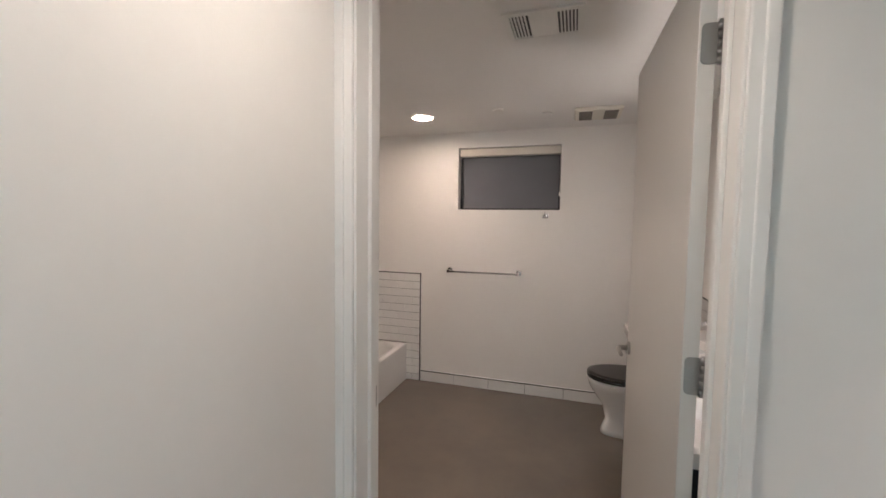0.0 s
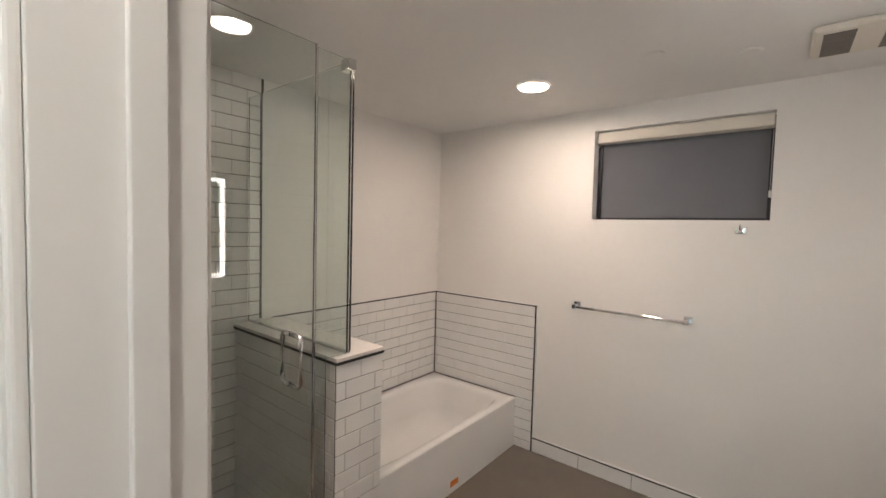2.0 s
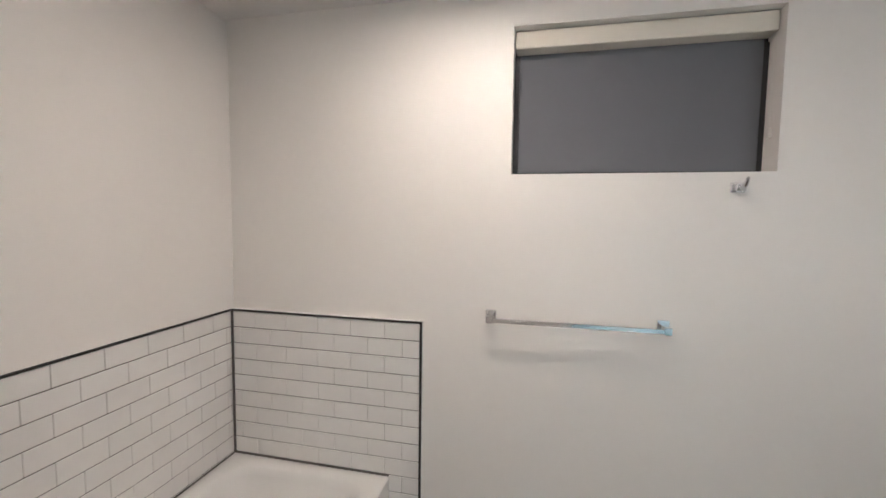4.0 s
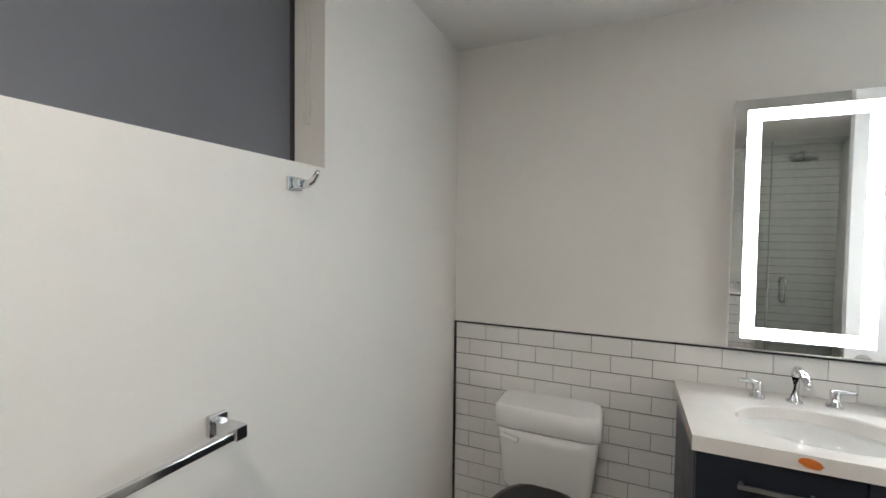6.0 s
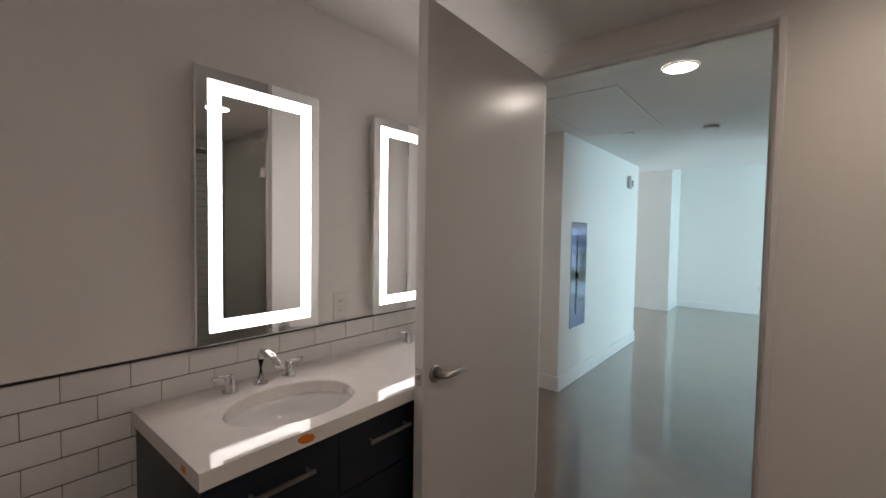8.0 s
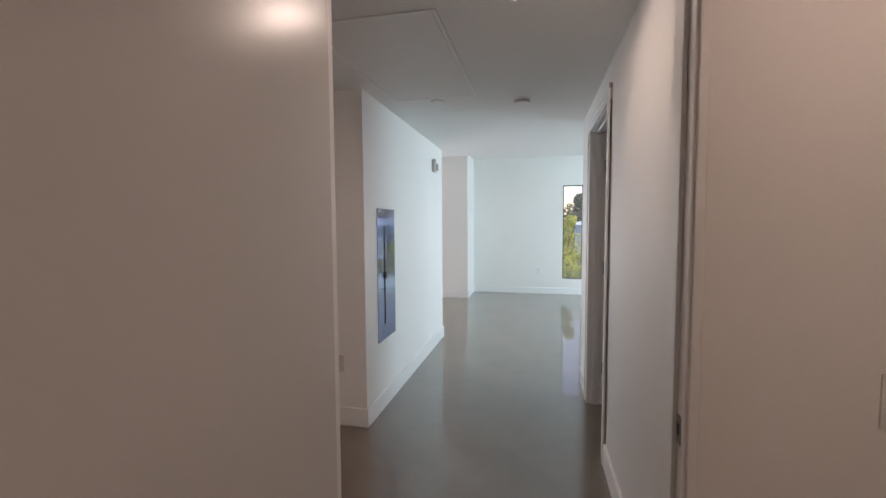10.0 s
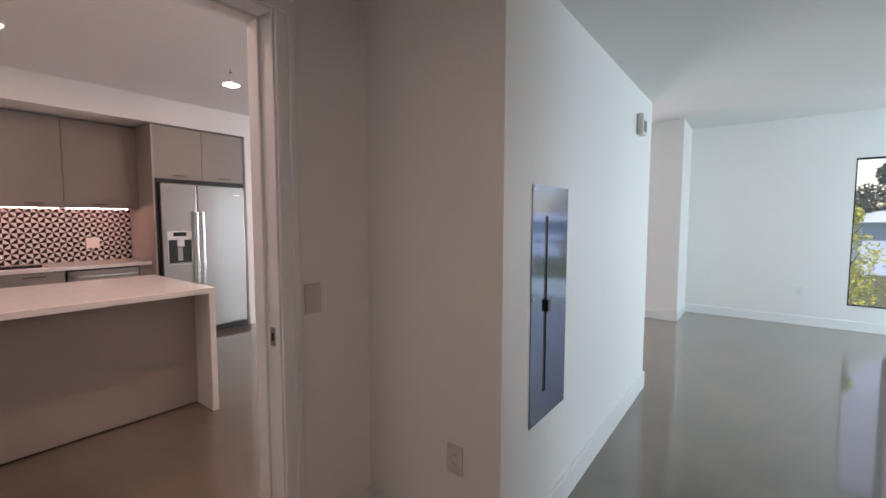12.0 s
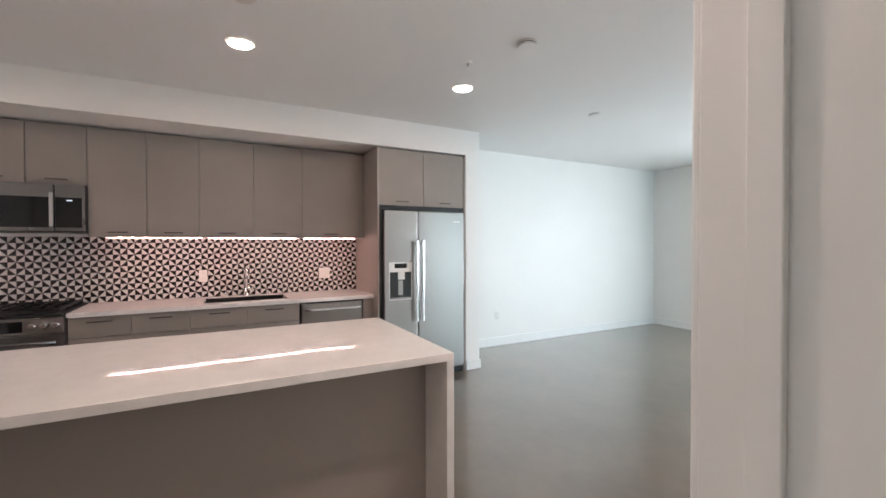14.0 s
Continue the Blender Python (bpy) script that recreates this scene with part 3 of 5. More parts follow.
part("prong", bm_tube([(-0.133, 3.925, 1.537), (-0.133, 3.908, 1.537), (-0.133, 3.892, 1.547), (-0.133, 3.880, 1.562), (-0.133, 3.876, 1.569)],
                      [0.0105, 0.0095, 0.0075, 0.006, 0.004]), CHROME, hook)

# toilet
TYC = 3.487
toilet = thing("toilet", (0.55, TYC, 0), "white ceramic two-piece toilet with a dark closed seat", "toilet")
bm = bmesh.new()
rows = [(0.0, 0.545, 0.205, 0.105, 3), (0.03, 0.55, 0.20, 0.100, 3), (0.10, 0.555, 0.185, 0.098, 2.6), (0.20, 0.545, 0.20, 0.112, 2.4), (0.27, 0.525, 0.235, 0.140, 2.3),
        (0.33, 0.515, 0.262, 0.170, 2.2), (0.375, 0.512, 0.272, 0.182, 2.2), (0.392, 0.512, 0.270, 0.180, 2.2)]
loft(bm, [ring(bm, cx, TYC, z, ax, ay, p, 48) for z, cx, ax, ay, p in rows], True, True)
bm_box(0.70, TYC - 0.13, 0.25, 0.915, TYC + 0.13, 0.385, 0.02, bm)
part("bowl", bm, CERAMIC, toilet)
bm = bmesh.new()
rows = [(0.393, 0.512, 0.272, 0.182, 2.2), (0.398, 0.512, 0.278, 0.187, 2.2), (0.410, 0.512, 0.278, 0.187, 2.2), (0.412, 0.512, 0.270, 0.182, 2.2)]
loft(bm, [ring(bm, cx, TYC, z, ax, ay, p, 48) for z, cx, ax, ay, p in rows], True, True)
part("seat", bm, SEAT, toilet, "dark plastic toilet seat")
bm = bmesh.new()
rows = [(0.413, 0.512, 0.272, 0.184, 2.2), (0.417, 0.512, 0.279, 0.188, 2.2), (0.430, 0.512, 0.276, 0.186, 2.2), (0.438, 0.512, 0.25, 0.165, 2.2)]
loft(bm, [ring(bm, cx, TYC, z, ax, ay, p, 48) for z, cx, ax, ay, p in rows], True, True)
part("lid", bm, SEAT, toilet, "dark closed plastic lid")
bm = bmesh.new()
rows = [(0.386, 0.842, 0.070, 0.165, 7), (0.42, 0.838, 0.080, 0.180, 7), (0.60, 0.834, 0.092, 0.198, 7), (0.655, 0.832, 0.095, 0.202, 7)]
loft(bm, [ring(bm, cx, TYC, z, ax, ay, p, 48) for z, cx, ax, ay, p in rows], True, True)
part("tank", bm, CERAMIC, toilet)
bm = bmesh.new()
rows = [(0.656, 0.828, 0.098, 0.208, 7), (0.666, 0.826, 0.104, 0.214, 7), (0.722, 0.826, 0.104, 0.214, 6), (0.740, 0.826, 0.100, 0.210, 6), (0.748, 0.826, 0.090, 0.198, 6)]
loft(bm, [ring(bm, cx, TYC, z, ax, ay, p, 48) for z, cx, ax, ay, p in rows], True, True)
part("tank_lid", bm, CERAMIC, toilet)
part("flush_lever", bm_tube([(0.735, TYC + 0.165, 0.628), (0.722, TYC + 0.165, 0.628), (0.716, TYC + 0.150, 0.627), (0.716, TYC + 0.100, 0.624)], [0.012, 0.011, 0.009, 0.010]), PLASTIC, toilet, "white flush lever")
toilet.location.z, toilet.scale.z = BF, 1.03


# vanity
def open_case(x0, y0, z0, x1, y1, z1, t=0.016):
    """A cabinet carcass without a top."""
    return boxes((x0, y0, z0, x1, y1, z0 + t), (x0, y0, z0 + t, x1, y0 + t, z1), (x0, y1 - t, z0 + t, x1, y1, z1), (x1 - t, y0 + t, z0 + t, x1, y1 - t, z1), (x0, y0 + t, z1 - 0.04, x0 + t, y1 - t, z1))


VX, VY0, VY1, VZ = 0.445, 1.52, 3.012, 0.822
for n in range(2):
    y1 = VY1 - n * (VY1 - VY0) / 2
    y0 = y1 - (VY1 - VY0) / 2
    cab = thing("vanity_cabinet", (0.68, (y0 + y1) / 2, 0), "near-black navy vanity cabinet unit with slim metal pulls", "cabinet", "vanity cabinets")
    part("body", open_case(VX + 0.02, y0 + 0.0008, 0.10, 0.938, y1 - 0.0008, VZ - 0.001), NAVY, cab)
    part("toe_kick", bm_box(VX + 0.08, y0 + 0.0008, BF, 0.938, y1 - 0.0008, 0.0995), NAVY, cab)
    for k in range(2):
        c0 = y0 + k * (y1 - y0) / 2
        c1 = c0 + (y1 - y0) / 2
        yc = (c0 + c1) / 2
        dr = part("drawer", bm_box(VX, c0 + 0.002, 0.62, VX + 0.019, c1 - 0.002, VZ - 0.008, 0.0015), NAVY, cab)
        part("door", bm_box(VX, c0 + 0.002, 0.105, VX + 0.019, c1 - 0.002, 0.616, 0.0015), NAVY, cab)
        part("handle", boxes((VX - 0.030, yc - 0.09, 0.742, VX - 0.022, yc + 0.09, 0.754), (VX - 0.023, yc - 0.082, 0.743, VX, yc - 0.074, 0.753),
                             (VX - 0.023, yc + 0.074, 0.743, VX, yc + 0.082, 0.753), bevel=0.0015), NICKEL, dr, "brushed metal bar pull")


def slab_with_oval(x0, y0, x1, y1, z0, z1, cx, cy, ax, ay, n=64):
    """A slab with an oval hole and a rounded lip."""
    bm = bmesh.new()
    angs = sorted([2 * math.pi * k / n for k in range(n)] + [math.atan2(cyy - cy, cxx - cx) % (2 * math.pi) for cxx in (x0, x1) for cyy in (y0, y1)])

    def edge(a):
        c, s = math.cos(a), math.sin(a)
        tx = ((x1 if c > 0 else x0) - cx) / c if abs(c) > 1e-9 else 1e9
        ty = ((y1 if s > 0 else y0) - cy) / s if abs(s) > 1e-9 else 1e9
        t = min(tx, ty)
        return cx + t * c, cy + t * s
    def oval(a, g):
        c, s = math.cos(a), math.sin(a)
        r = 1 / math.sqrt((c / (ax + g)) ** 2 + (s / (ay + g)) ** 2)
        return cx + r * c, cy + r * s
    rr = [[bm.verts.new((*edge(a), z0)) for a in angs], [bm.verts.new((*edge(a), z1 - 0.002)) for a in angs], [bm.verts.new((*edge(a), z1)) for a in angs],
          [bm.verts.new((*oval(a, 0.004), z1)) for a in angs], [bm.verts.new((*oval(a, 0), z1 - 0.005)) for a in angs], [bm.verts.new((*oval(a, 0), z0)) for a in angs]]
    loft(bm, rr + [rr[0]], smooth=False)
    return bm


top = thing("vanity_countertop", (0.68, 2.25, VZ), "white quartz double vanity top with two oval sinks", "countertop")
CTX = 0.425
SINKS = (2.672, 1.840)
part("slab", slab_with_oval(CTX, 2.256, 0.929, VY1 + 0.012, VZ, 0.865, 0.635, SINKS[0], 0.150, 0.205), QUARTZ, top)
part("slab", slab_with_oval(CTX, VY0 - 0.025, 0.929, 2.256, VZ, 0.865, 0.635, SINKS[1], 0.150, 0.205), QUARTZ, top)
bm = bmesh.new()
loft(bm, [[bm.verts.new((x, 2.760 + 0.026 * c, 0.844 + 0.013 * d + 0.004 * c)) for c, d in
           [(math.cos(k * 0.35) * (1 + 0.10 * math.sin(3 * k)), math.sin(k * 0.35)) for k in range(18)]] for x in (CTX - 0.0004, CTX - 0.0010)], True, True, False)
part("price_sticker", bm, ORANGE, top, "small torn orange sticker on the front edge")
part("price_sticker", bm_box(0.50, VY1 + 0.012, 0.833, 0.53, VY1 + 0.0126, 0.850), ORANGE, top)
for sy in SINKS:
    sk = thing("vanity_sink", (0.635, sy, 0.71), "white oval undermount ceramic sink", "sink", "vanity sinks")
    bm = bmesh.new()
    rows = [(0.8215, 1.06), (0.8215, 1.0), (0.80, 0.985), (0.765, 0.90), (0.735, 0.74), (0.718, 0.48), (0.714, 0.16)]
    loft(bm, [ring(bm, 0.635, sy, z, 0.153 * f, 0.208 * f, 2, 56) for z, f in rows], False, True)
    part("bowl", bm, CERAMIC, sk)
    part("drain", disc(0.655, sy, 0.7145, 0.719, 0.022), CHROME, sk, "chrome drain")
    fa = thing("faucet", (0.83, sy, 0.865), "chrome widespread faucet with two lever handles", "faucet", "vanity faucets")
    pts = [(0.845, sy, 0.8655), (0.845, sy, 0.872), (0.845, sy, 0.876), (0.845, sy, 0.955), *arc((0.815, sy, 0.955), 0.03, 0, 80, (1, 0, 0), (0, 0, 1), 5), (0.765, sy, 0.978), (0.735, sy, 0.962), (0.728, sy, 0.945)]
    part("spout", bm_tube(pts, [0.024, 0.024, 0.013, 0.012, *[0.012] * 6, 0.0115, 0.011, 0.011]), CHROME, fa)
    for s in (-1, 1):
        y = sy + s * 0.105
        h = part("handle_base", bm_tube([(0.845, y, 0.8655), (0.845, y, 0.872), (0.845, y, 0.876), (0.845, y, 0.915), (0.845, y, 0.922)], [0.023, 0.023, 0.015, 0.014, 0.012]), CHROME, fa)
        part("lever", bm_tube([(0.845, y - s * 0.008, 0.917), (0.845, y + s * 0.02, 0.919), (0.842, y + s * 0.055, 0.922)], [0.009, 0.008, 0.006]), CHROME, h)

# lit mirrors
for y0 in (2.417, 1.690):
    y1, z0, z1 = y0 + 0.448, 1.023, 1.912
    mi = thing("lit_mirror", (0.94, (y0 + y1) / 2, z0), "frameless wall mirror with a glowing frosted border", "mirror", "vanity mirrors")
    part("backing", bm_box(0.885, y0 + 0.03, z0 + 0.03, 0.9395, y1 - 0.03, z1 - 0.03), PLASTIC, mi)
    part("mirror_glass", bm_box(0.8775, y0 + 0.0035, z0 + 0.0035, 0.8845, y1 - 0.0035, z1 - 0.0035), MIRROR, mi)
    i, w = 0.040, 0.040
    for q in ((y0 + i, z0 + i, y1 - i, z0 + i + w), (y0 + i, z1 - i - w, y1 - i, z1 - i), (y0 + i, z0 + i + w, y0 + i + w, z1 - i - w), (y1 - i - w, z0 + i + w, y1 - i, z1 - i - w)):
        part("light_band", bm_box(0.8760, q[0], q[1], 0.8776, q[2], q[3]), BAND, mi, "frosted glowing light border")
    part("polished_edge", boxes((0.8770, y0, z0, 0.8845, y1, z0 + 0.0035), (0.8770, y0, z1 - 0.0035, 0.8845, y1, z1), (0.8770, y0, z0, 0.8845, y0 + 0.0035, z1),
                                (0.8770, y1 - 0.0035, z0, 0.8845, y1, z1)), FROST, mi)


# ---- wall plates, ceiling fixtures ----
def cover_plate(name, c, axis, sign, w, h, kind, label, category="outlet", m=None):
    """A wall plate. axis: the wall's normal. kind: 'outlet', 'switch' with a gang count, 'blank'."""
    t = thing(name, c, label, category)
    x, y, z = c
    face = m or PLASTIC

    def b(n, u0, u1, z0, z1, d0, d1, m, parent, bv=0.0015):
        d0, d1 = d0 * sign, d1 * sign
        bm = bm_box(x + d0, y + u0, z + z0, x + d1, y + u1, z + z1, bv) if axis == "x" else bm_box(x + u0, y + d0, z + z0, x + u1, y + d1, z + z1, bv)
        return part(n, bm, m, parent)
    p = b("plate", -w / 2, w / 2, -h / 2, h / 2, 0.0003, 0.006, face, t, 0.002)
    if kind == "outlet":
        for s in (-1, 1):
            f = b("socket", -0.017, 0.017, s * 0.020 - 0.014, s * 0.020 + 0.014, 0.0062, 0.0078, face, t, 0.0006)
            b("slot", -0.008, -0.006, s * 0.020 - 0.004, s * 0.020 + 0.006, 0.0078, 0.0082, BLACK, f, 0)
            b("slot", 0.006, 0.008, s * 0.020 - 0.004, s * 0.020 + 0.006, 0.0078, 0.0082, BLACK, f, 0)
    elif kind:
        for k in range(kind):
            u = (k - (kind - 1) / 2) * 0.046
            b("rocker", u - 0.0165, u + 0.0165, -0.033, 0.033, 0.0062, 0.0095, face, t, 0.001)
    return t


cover_plate("outlet", (1.175, -0.09, 0.435), "y", 1, 0.072, 0.116, "outlet", "greyish duplex wall outlet low on the alcove wall", "outlet", GREYPLATE)
cover_plate("light_switch", (EX, 0.206, 1.06), "x", -1, 0.072, 0.118, 1, "grey single rocker light switch on the alcove wall", "switch", GREYPLATE)
cover_plate("light_switch", (-0.955, BY, 1.02), "y", 1, 0.185, 0.118, 3, "white three-gang rocker switch plate on the bathroom wall", "switch")
cover_plate("outlet", (0.94, 2.272, 1.075), "x", -1, 0.072, 0.116, "outlet", "white wall outlet between the two mirrors")
cover_plate("outlet", (-0.2, FY, 0.45), "y", 1, 0.072, 0.116, "outlet", "white wall outlet on the living room wall")
cover_plate("outlet", (6.30, -2.55, 0.42), "x", -1, 0.072, 0.116, "outlet", "white wall outlet low on the kitchen wall")
cover_plate("thermostat_plate", (0.94, 1.62, 1.15), "x", -1, 0.115, 0.118, 2, "metal-edged double switch plate beside the vanity", "switch")


def downlight(x, y, z, m, label, r=0.075):
    t = thing("ceiling_light", (x, y, z), label, "ceiling light", "recessed ceiling lights")
    bm = bmesh.new()
    loft(bm, [ring(bm, x, y, z - 0.0005, r + 0.014, r + 0.014), ring(bm, x, y, z - 0.007, r + 0.012, r + 0.012), ring(bm, x, y, z - 0.009, r + 0.003, r + 0.003), ring(bm, x, y, z - 0.004, r, r)])
    part("trim_ring", bm, PLASTIC, t)
    bm = bmesh.new()
    loft(bm, [ring(bm, x, y, z - 0.0045, r, r), ring(bm, x, y, z - 0.002, r * 0.98, r * 0.98)], True, True)
    part("diffuser", bm, m, t, "glowing round diffuser")
    return t


downlight(-1.04, 3.34, C, LAMPB, "round flush LED ceiling light, switched on, above the tub")
downlight(-0.975, 2.04, C, LAMPB2, "round flush LED ceiling light, switched on, by the shower")
downlight(-0.08, 0.875, C, LAMPH, "round flush LED ceiling light, switched on, in the hall")
# two unseen ceiling lamps, added to lift the island's back panel
for y in (0.728, -0.90):
    downlight(2.55, y, K, LAMPK_ADDED, "unseen round ceiling light added to brighten the island's back panel", 0.07)
for y in (2.36, 0.728, -0.90):
    downlight(4.465, y, K, LAMPK, "round flush LED ceiling light, switched on, over the kitchen aisle", 0.07)


def round_cap(name, x, y, z, r, h, label, category, material=None):
    bm = bmesh.new()
    loft(bm, [ring(bm, x, y, z - 0.0004, r, r, 2, 28), ring(bm, x, y, z - h * 0.6, r * 0.98, r * 0.98, 2, 28), ring(bm, x, y, z - h, r * 0.7, r * 0.7, 2, 28)], True, True)
    return solo(name, bm, material or PLASTIC, label, category)


def smoke_detector(x, y, z, r, label):
    t = thing("smoke_detector", (x, y, z), label, "smoke detector")
    part("base", disc(x, y, z - 0.010, z - 0.0005, r), PLASTIC, t)
    part("vent_ring", disc(x, y, z - 0.016, z - 0.0102, r * 0.88), BLACK, t, "dark vent slot round the rim")
    part("cap", disc(x, y, z - 0.028, z - 0.0162, r * 0.94), PLASTIC, t)
    return t


round_cap("sprinkler_cover", -0.436, 3.27, C, 0.042, 0.007, "flat off-white sprinkler cover on the bathroom ceiling", "sprinkler cover")
round_cap("sprinkler_cover", -0.106, 3.46, C, 0.042, 0.007, "flat off-white sprinkler cover on the bathroom ceiling", "sprinkler cover")
smoke_detector(-0.044, -0.588, C, 0.062, "white round smoke detector on the hall ceiling")
round_cap("sprinkler_cover", 0.556, -0.48, C, 0.05, 0.010, "grey-white round cover on the hall ceiling", "sprinkler cover")
round_cap("sprinkler_cover", 3.91, 0.735, K, 0.06, 0.012, "flat greyish round cover on the kitchen ceiling", "sprinkler cover", GREYPLATE)
smoke_detector(3.614, -0.864, K, 0.062, "white round detector on the kitchen ceiling")
spk = thing("fire_sprinkler", (4.034, -0.685, K), "small chrome pendant sprinkler head", "sprinkler")
part("escutcheon", disc(4.034, -0.685, K - 0.006, K - 0.0005, 0.032), PLASTIC, spk)
part("deflector", bm_tube([(4.034, -0.685, K - 0.006), (4.034, -0.685, K - 0.03), (4.034, -0.685, K - 0.032), (4.034, -0.685, K - 0.034)], [0.008, 0.006, 0.016, 0.016]), CHROME, spk)
round_cap("sprinkler_cover", 4.45, -2.40, K, 0.055, 0.012, "flat white round cover on the kitchen ceiling", "sprinkler cover")

# exhaust fan and supply register of the bathroom
fan = thing("exhaust_fan", (0.245, 3.485, C), "cream ceiling exhaust fan with two grey grilles", "exhaust fan")
part("cover", bm_box(0.085, 3.335, C - 0.028, 0.405, 3.635, C - 0.0005, 0.012), BLINDW, fan)
for x0, x1 in ((0.115, 0.205), (0.285, 0.375)):
    g = part("grille", bm_box(x0, 3.365, C - 0.031, x1, 3.605, C - 0.0281), GREYGRILLE, fan, "grey slotted grille")
    for k in range(12):
        part("slat", bm_box(x0 + 0.002, 3.370 + k * 0.0195, C - 0.0345, x1 - 0.002, 3.377 + k * 0.0195, C - 0.0309), GREYGRILLE, g)
reg = thing("supply_register", (-0.03, 2.03, C), "white metal ceiling supply register with angled louvres", "air vent")
part("frame", boxes((-0.185, 1.905, C - 0.010, 0.125, 1.93, C - 0.0005), (-0.185, 2.13, C - 0.010, 0.125, 2.155, C - 0.0005), (-0.185, 1.93, C - 0.010, -0.16, 2.13, C - 0.0005),
                    (0.10, 1.93, C - 0.010, 0.125, 2.13, C - 0.0005)), PLASTIC, reg)
part("backing", boxes((-0.16, 1.93, C - 0.0015, 0.10, 2.13, C - 0.0005)), BLACK, reg)
part("centre_plate", bm_box(-0.085, 1.93, C - 0.009, 0.025, 2.13, C - 0.002, 0.001), PLASTIC, reg)
for x0 in (-0.156, 0.034):
    for k in range(5):
        x = x0 + k * 0.0135
        part("louvre", boxes((x, 1.932, C - 0.009, x + 0.006, 2.128, C - 0.002)), PLASTIC, reg)

# hall: access hatch, panel, wall horn
hatch = thing("access_hatch", (0.57, 0.2, C), "white oblong ceiling access hatch in a thin metal frame", "access hatch")
part("frame", boxes((0.262, -0.40, C - 0.007, 0.280, 0.80, C - 0.0005), (0.850, -0.40, C - 0.007, 0.868, 0.80, C - 0.0005), (0.280, -0.40, C - 0.007, 0.850, -0.382, C - 0.0005),
                    (0.280, 0.782, C - 0.007, 0.850, 0.80, C - 0.0005)), TRIM, hatch)
part("panel", bm_box(0.283, -0.379, C - 0.0045, 0.847, 0.779, C - 0.0005), CEIL, hatch)

pnl = thing("electrical_panel", (PX, -0.50, 0.52), "tall grey metal electrical panel flush in the hall wall", "electrical panel")
part("cover", bm_box(PX - 0.005, -0.688, 0.520, PX - 0.0005, -0.314, 1.510, 0.001), PANELM, pnl)
d = part("door", bm_box(PX - 0.011, -0.640, 0.640, PX - 0.0055, -0.452, 1.385, 0.0015), PANELM, pnl)
# the shade in the door's gap is drawn as a flat black strip
part("door_gap_shade", boxes((PX - 0.0062, -0.452, 0.640, PX - 0.0052, -0.437, 1.385)), BLACK, pnl, "black strip painting the shaded gap beside the panel door")
part("latch", bm_box(PX - 0.020, -0.478, 0.985, PX - 0.0112, -0.446, 1.035, 0.002), BLACK, d, "black latch")
for y, z in ((-0.328, 0.545), (-0.328, 1.49), (-0.674, 0.545), (-0.674, 1.49), (-0.328, 1.05), (-0.674, 1.05)):
    part("screw", bm_tube([(PX - 0.0052, y, z), (PX - 0.0075, y, z)], 0.005, sides=10), STEEL, pnl)
horn = thing("alarm_horn", (PX, -2.03, 2.03), "small grey-white alarm box high on the hall wall", "alarm")
part("body", bm_box(PX - 0.045, -2.085, 1.965, PX - 0.0005, -1.975, 2.11, 0.008), PLASTIC, horn)
part("grille", bm_box(PX - 0.048, -2.07, 1.985, PX - 0.0452, -1.99, 2.06, 0.001), GREYGRILLE, horn)

# ---- kitchen ----
UX, BX, WALLX = 5.97, 5.68, 6.298


def bar_pull(parent, x, y, z, w=0.14, label="slim bronze metal pull"):
    part("handle", boxes((x - 0.026, y - w / 2, z - 0.005, x - 0.018, y + w / 2, z + 0.005), (x - 0.019, y - w / 2 + 0.01, z - 0.004, x, y - w / 2 + 0.018, z + 0.004),
                         (x - 0.019, y + w / 2 - 0.018, z - 0.004, x, y + w / 2 - 0.01, z + 0.004), bevel=0.001), PULL, parent, label)


def upper(y0, y1, z0, z1, depth_x=UX, group="upper cabinets", doors=1):
    t = thing("upper_cabinet", ((depth_x + WALLX) / 2, (y0 + y1) / 2, z0), "taupe laminate wall cabinet with a flat door", "cabinet", group)
    part("body", bm_box(depth_x + 0.021, y0 + 0.0008, z0, WALLX, y1 - 0.0008, z1), CABSIDE, t)
    w = (y1 - y0) / doors
    for k in range(doors):
        a = y0 + k * w
        d = part("door", bm_box(depth_x, a + 0.002, z0 - 0.004, depth_x + 0.019, a + w - 0.002, z1 - 0.012, 0.0015), CABINET, t)
        bar_pull(d, depth_x, a + w / 2, z0 + 0.035)
    return t


UZ0, UZ1 = 1.492, 2.403
JOINTS = (1.815, 1.411, 1.014, 0.560, 0.107, -0.470)
for a, b in zip(JOINTS[1:], JOINTS):
    upper(a, b, UZ0, UZ1)
upper(1.815, 2.575, 1.915, UZ1, doors=2)
upper(2.575, 3.25, UZ0, UZ1)
# refrigerator surround
sur = thing("refrigerator_surround", (5.9, -1.06, 0), "taupe laminate side panels round the refrigerator", "cabinet panel")
part("side_panel", bm_box(5.545, -0.566, 0, WALLX, -0.547, 2.403, 0.001), CABSIDE, sur)
part("side_panel", bm_box(5.545, -1.580, 0, WALLX, -1.561, 2.403, 0.001), CABSIDE, sur)
part("filler", bm_box(UX + 0.005, -0.546, UZ0 - 0.003, UX + 0.02, -0.4705, UZ1 - 0.012), CABINET, sur)
upper(-1.560, -0.567, 1.825, 2.403, 5.555, "refrigerator cabinets", 2)


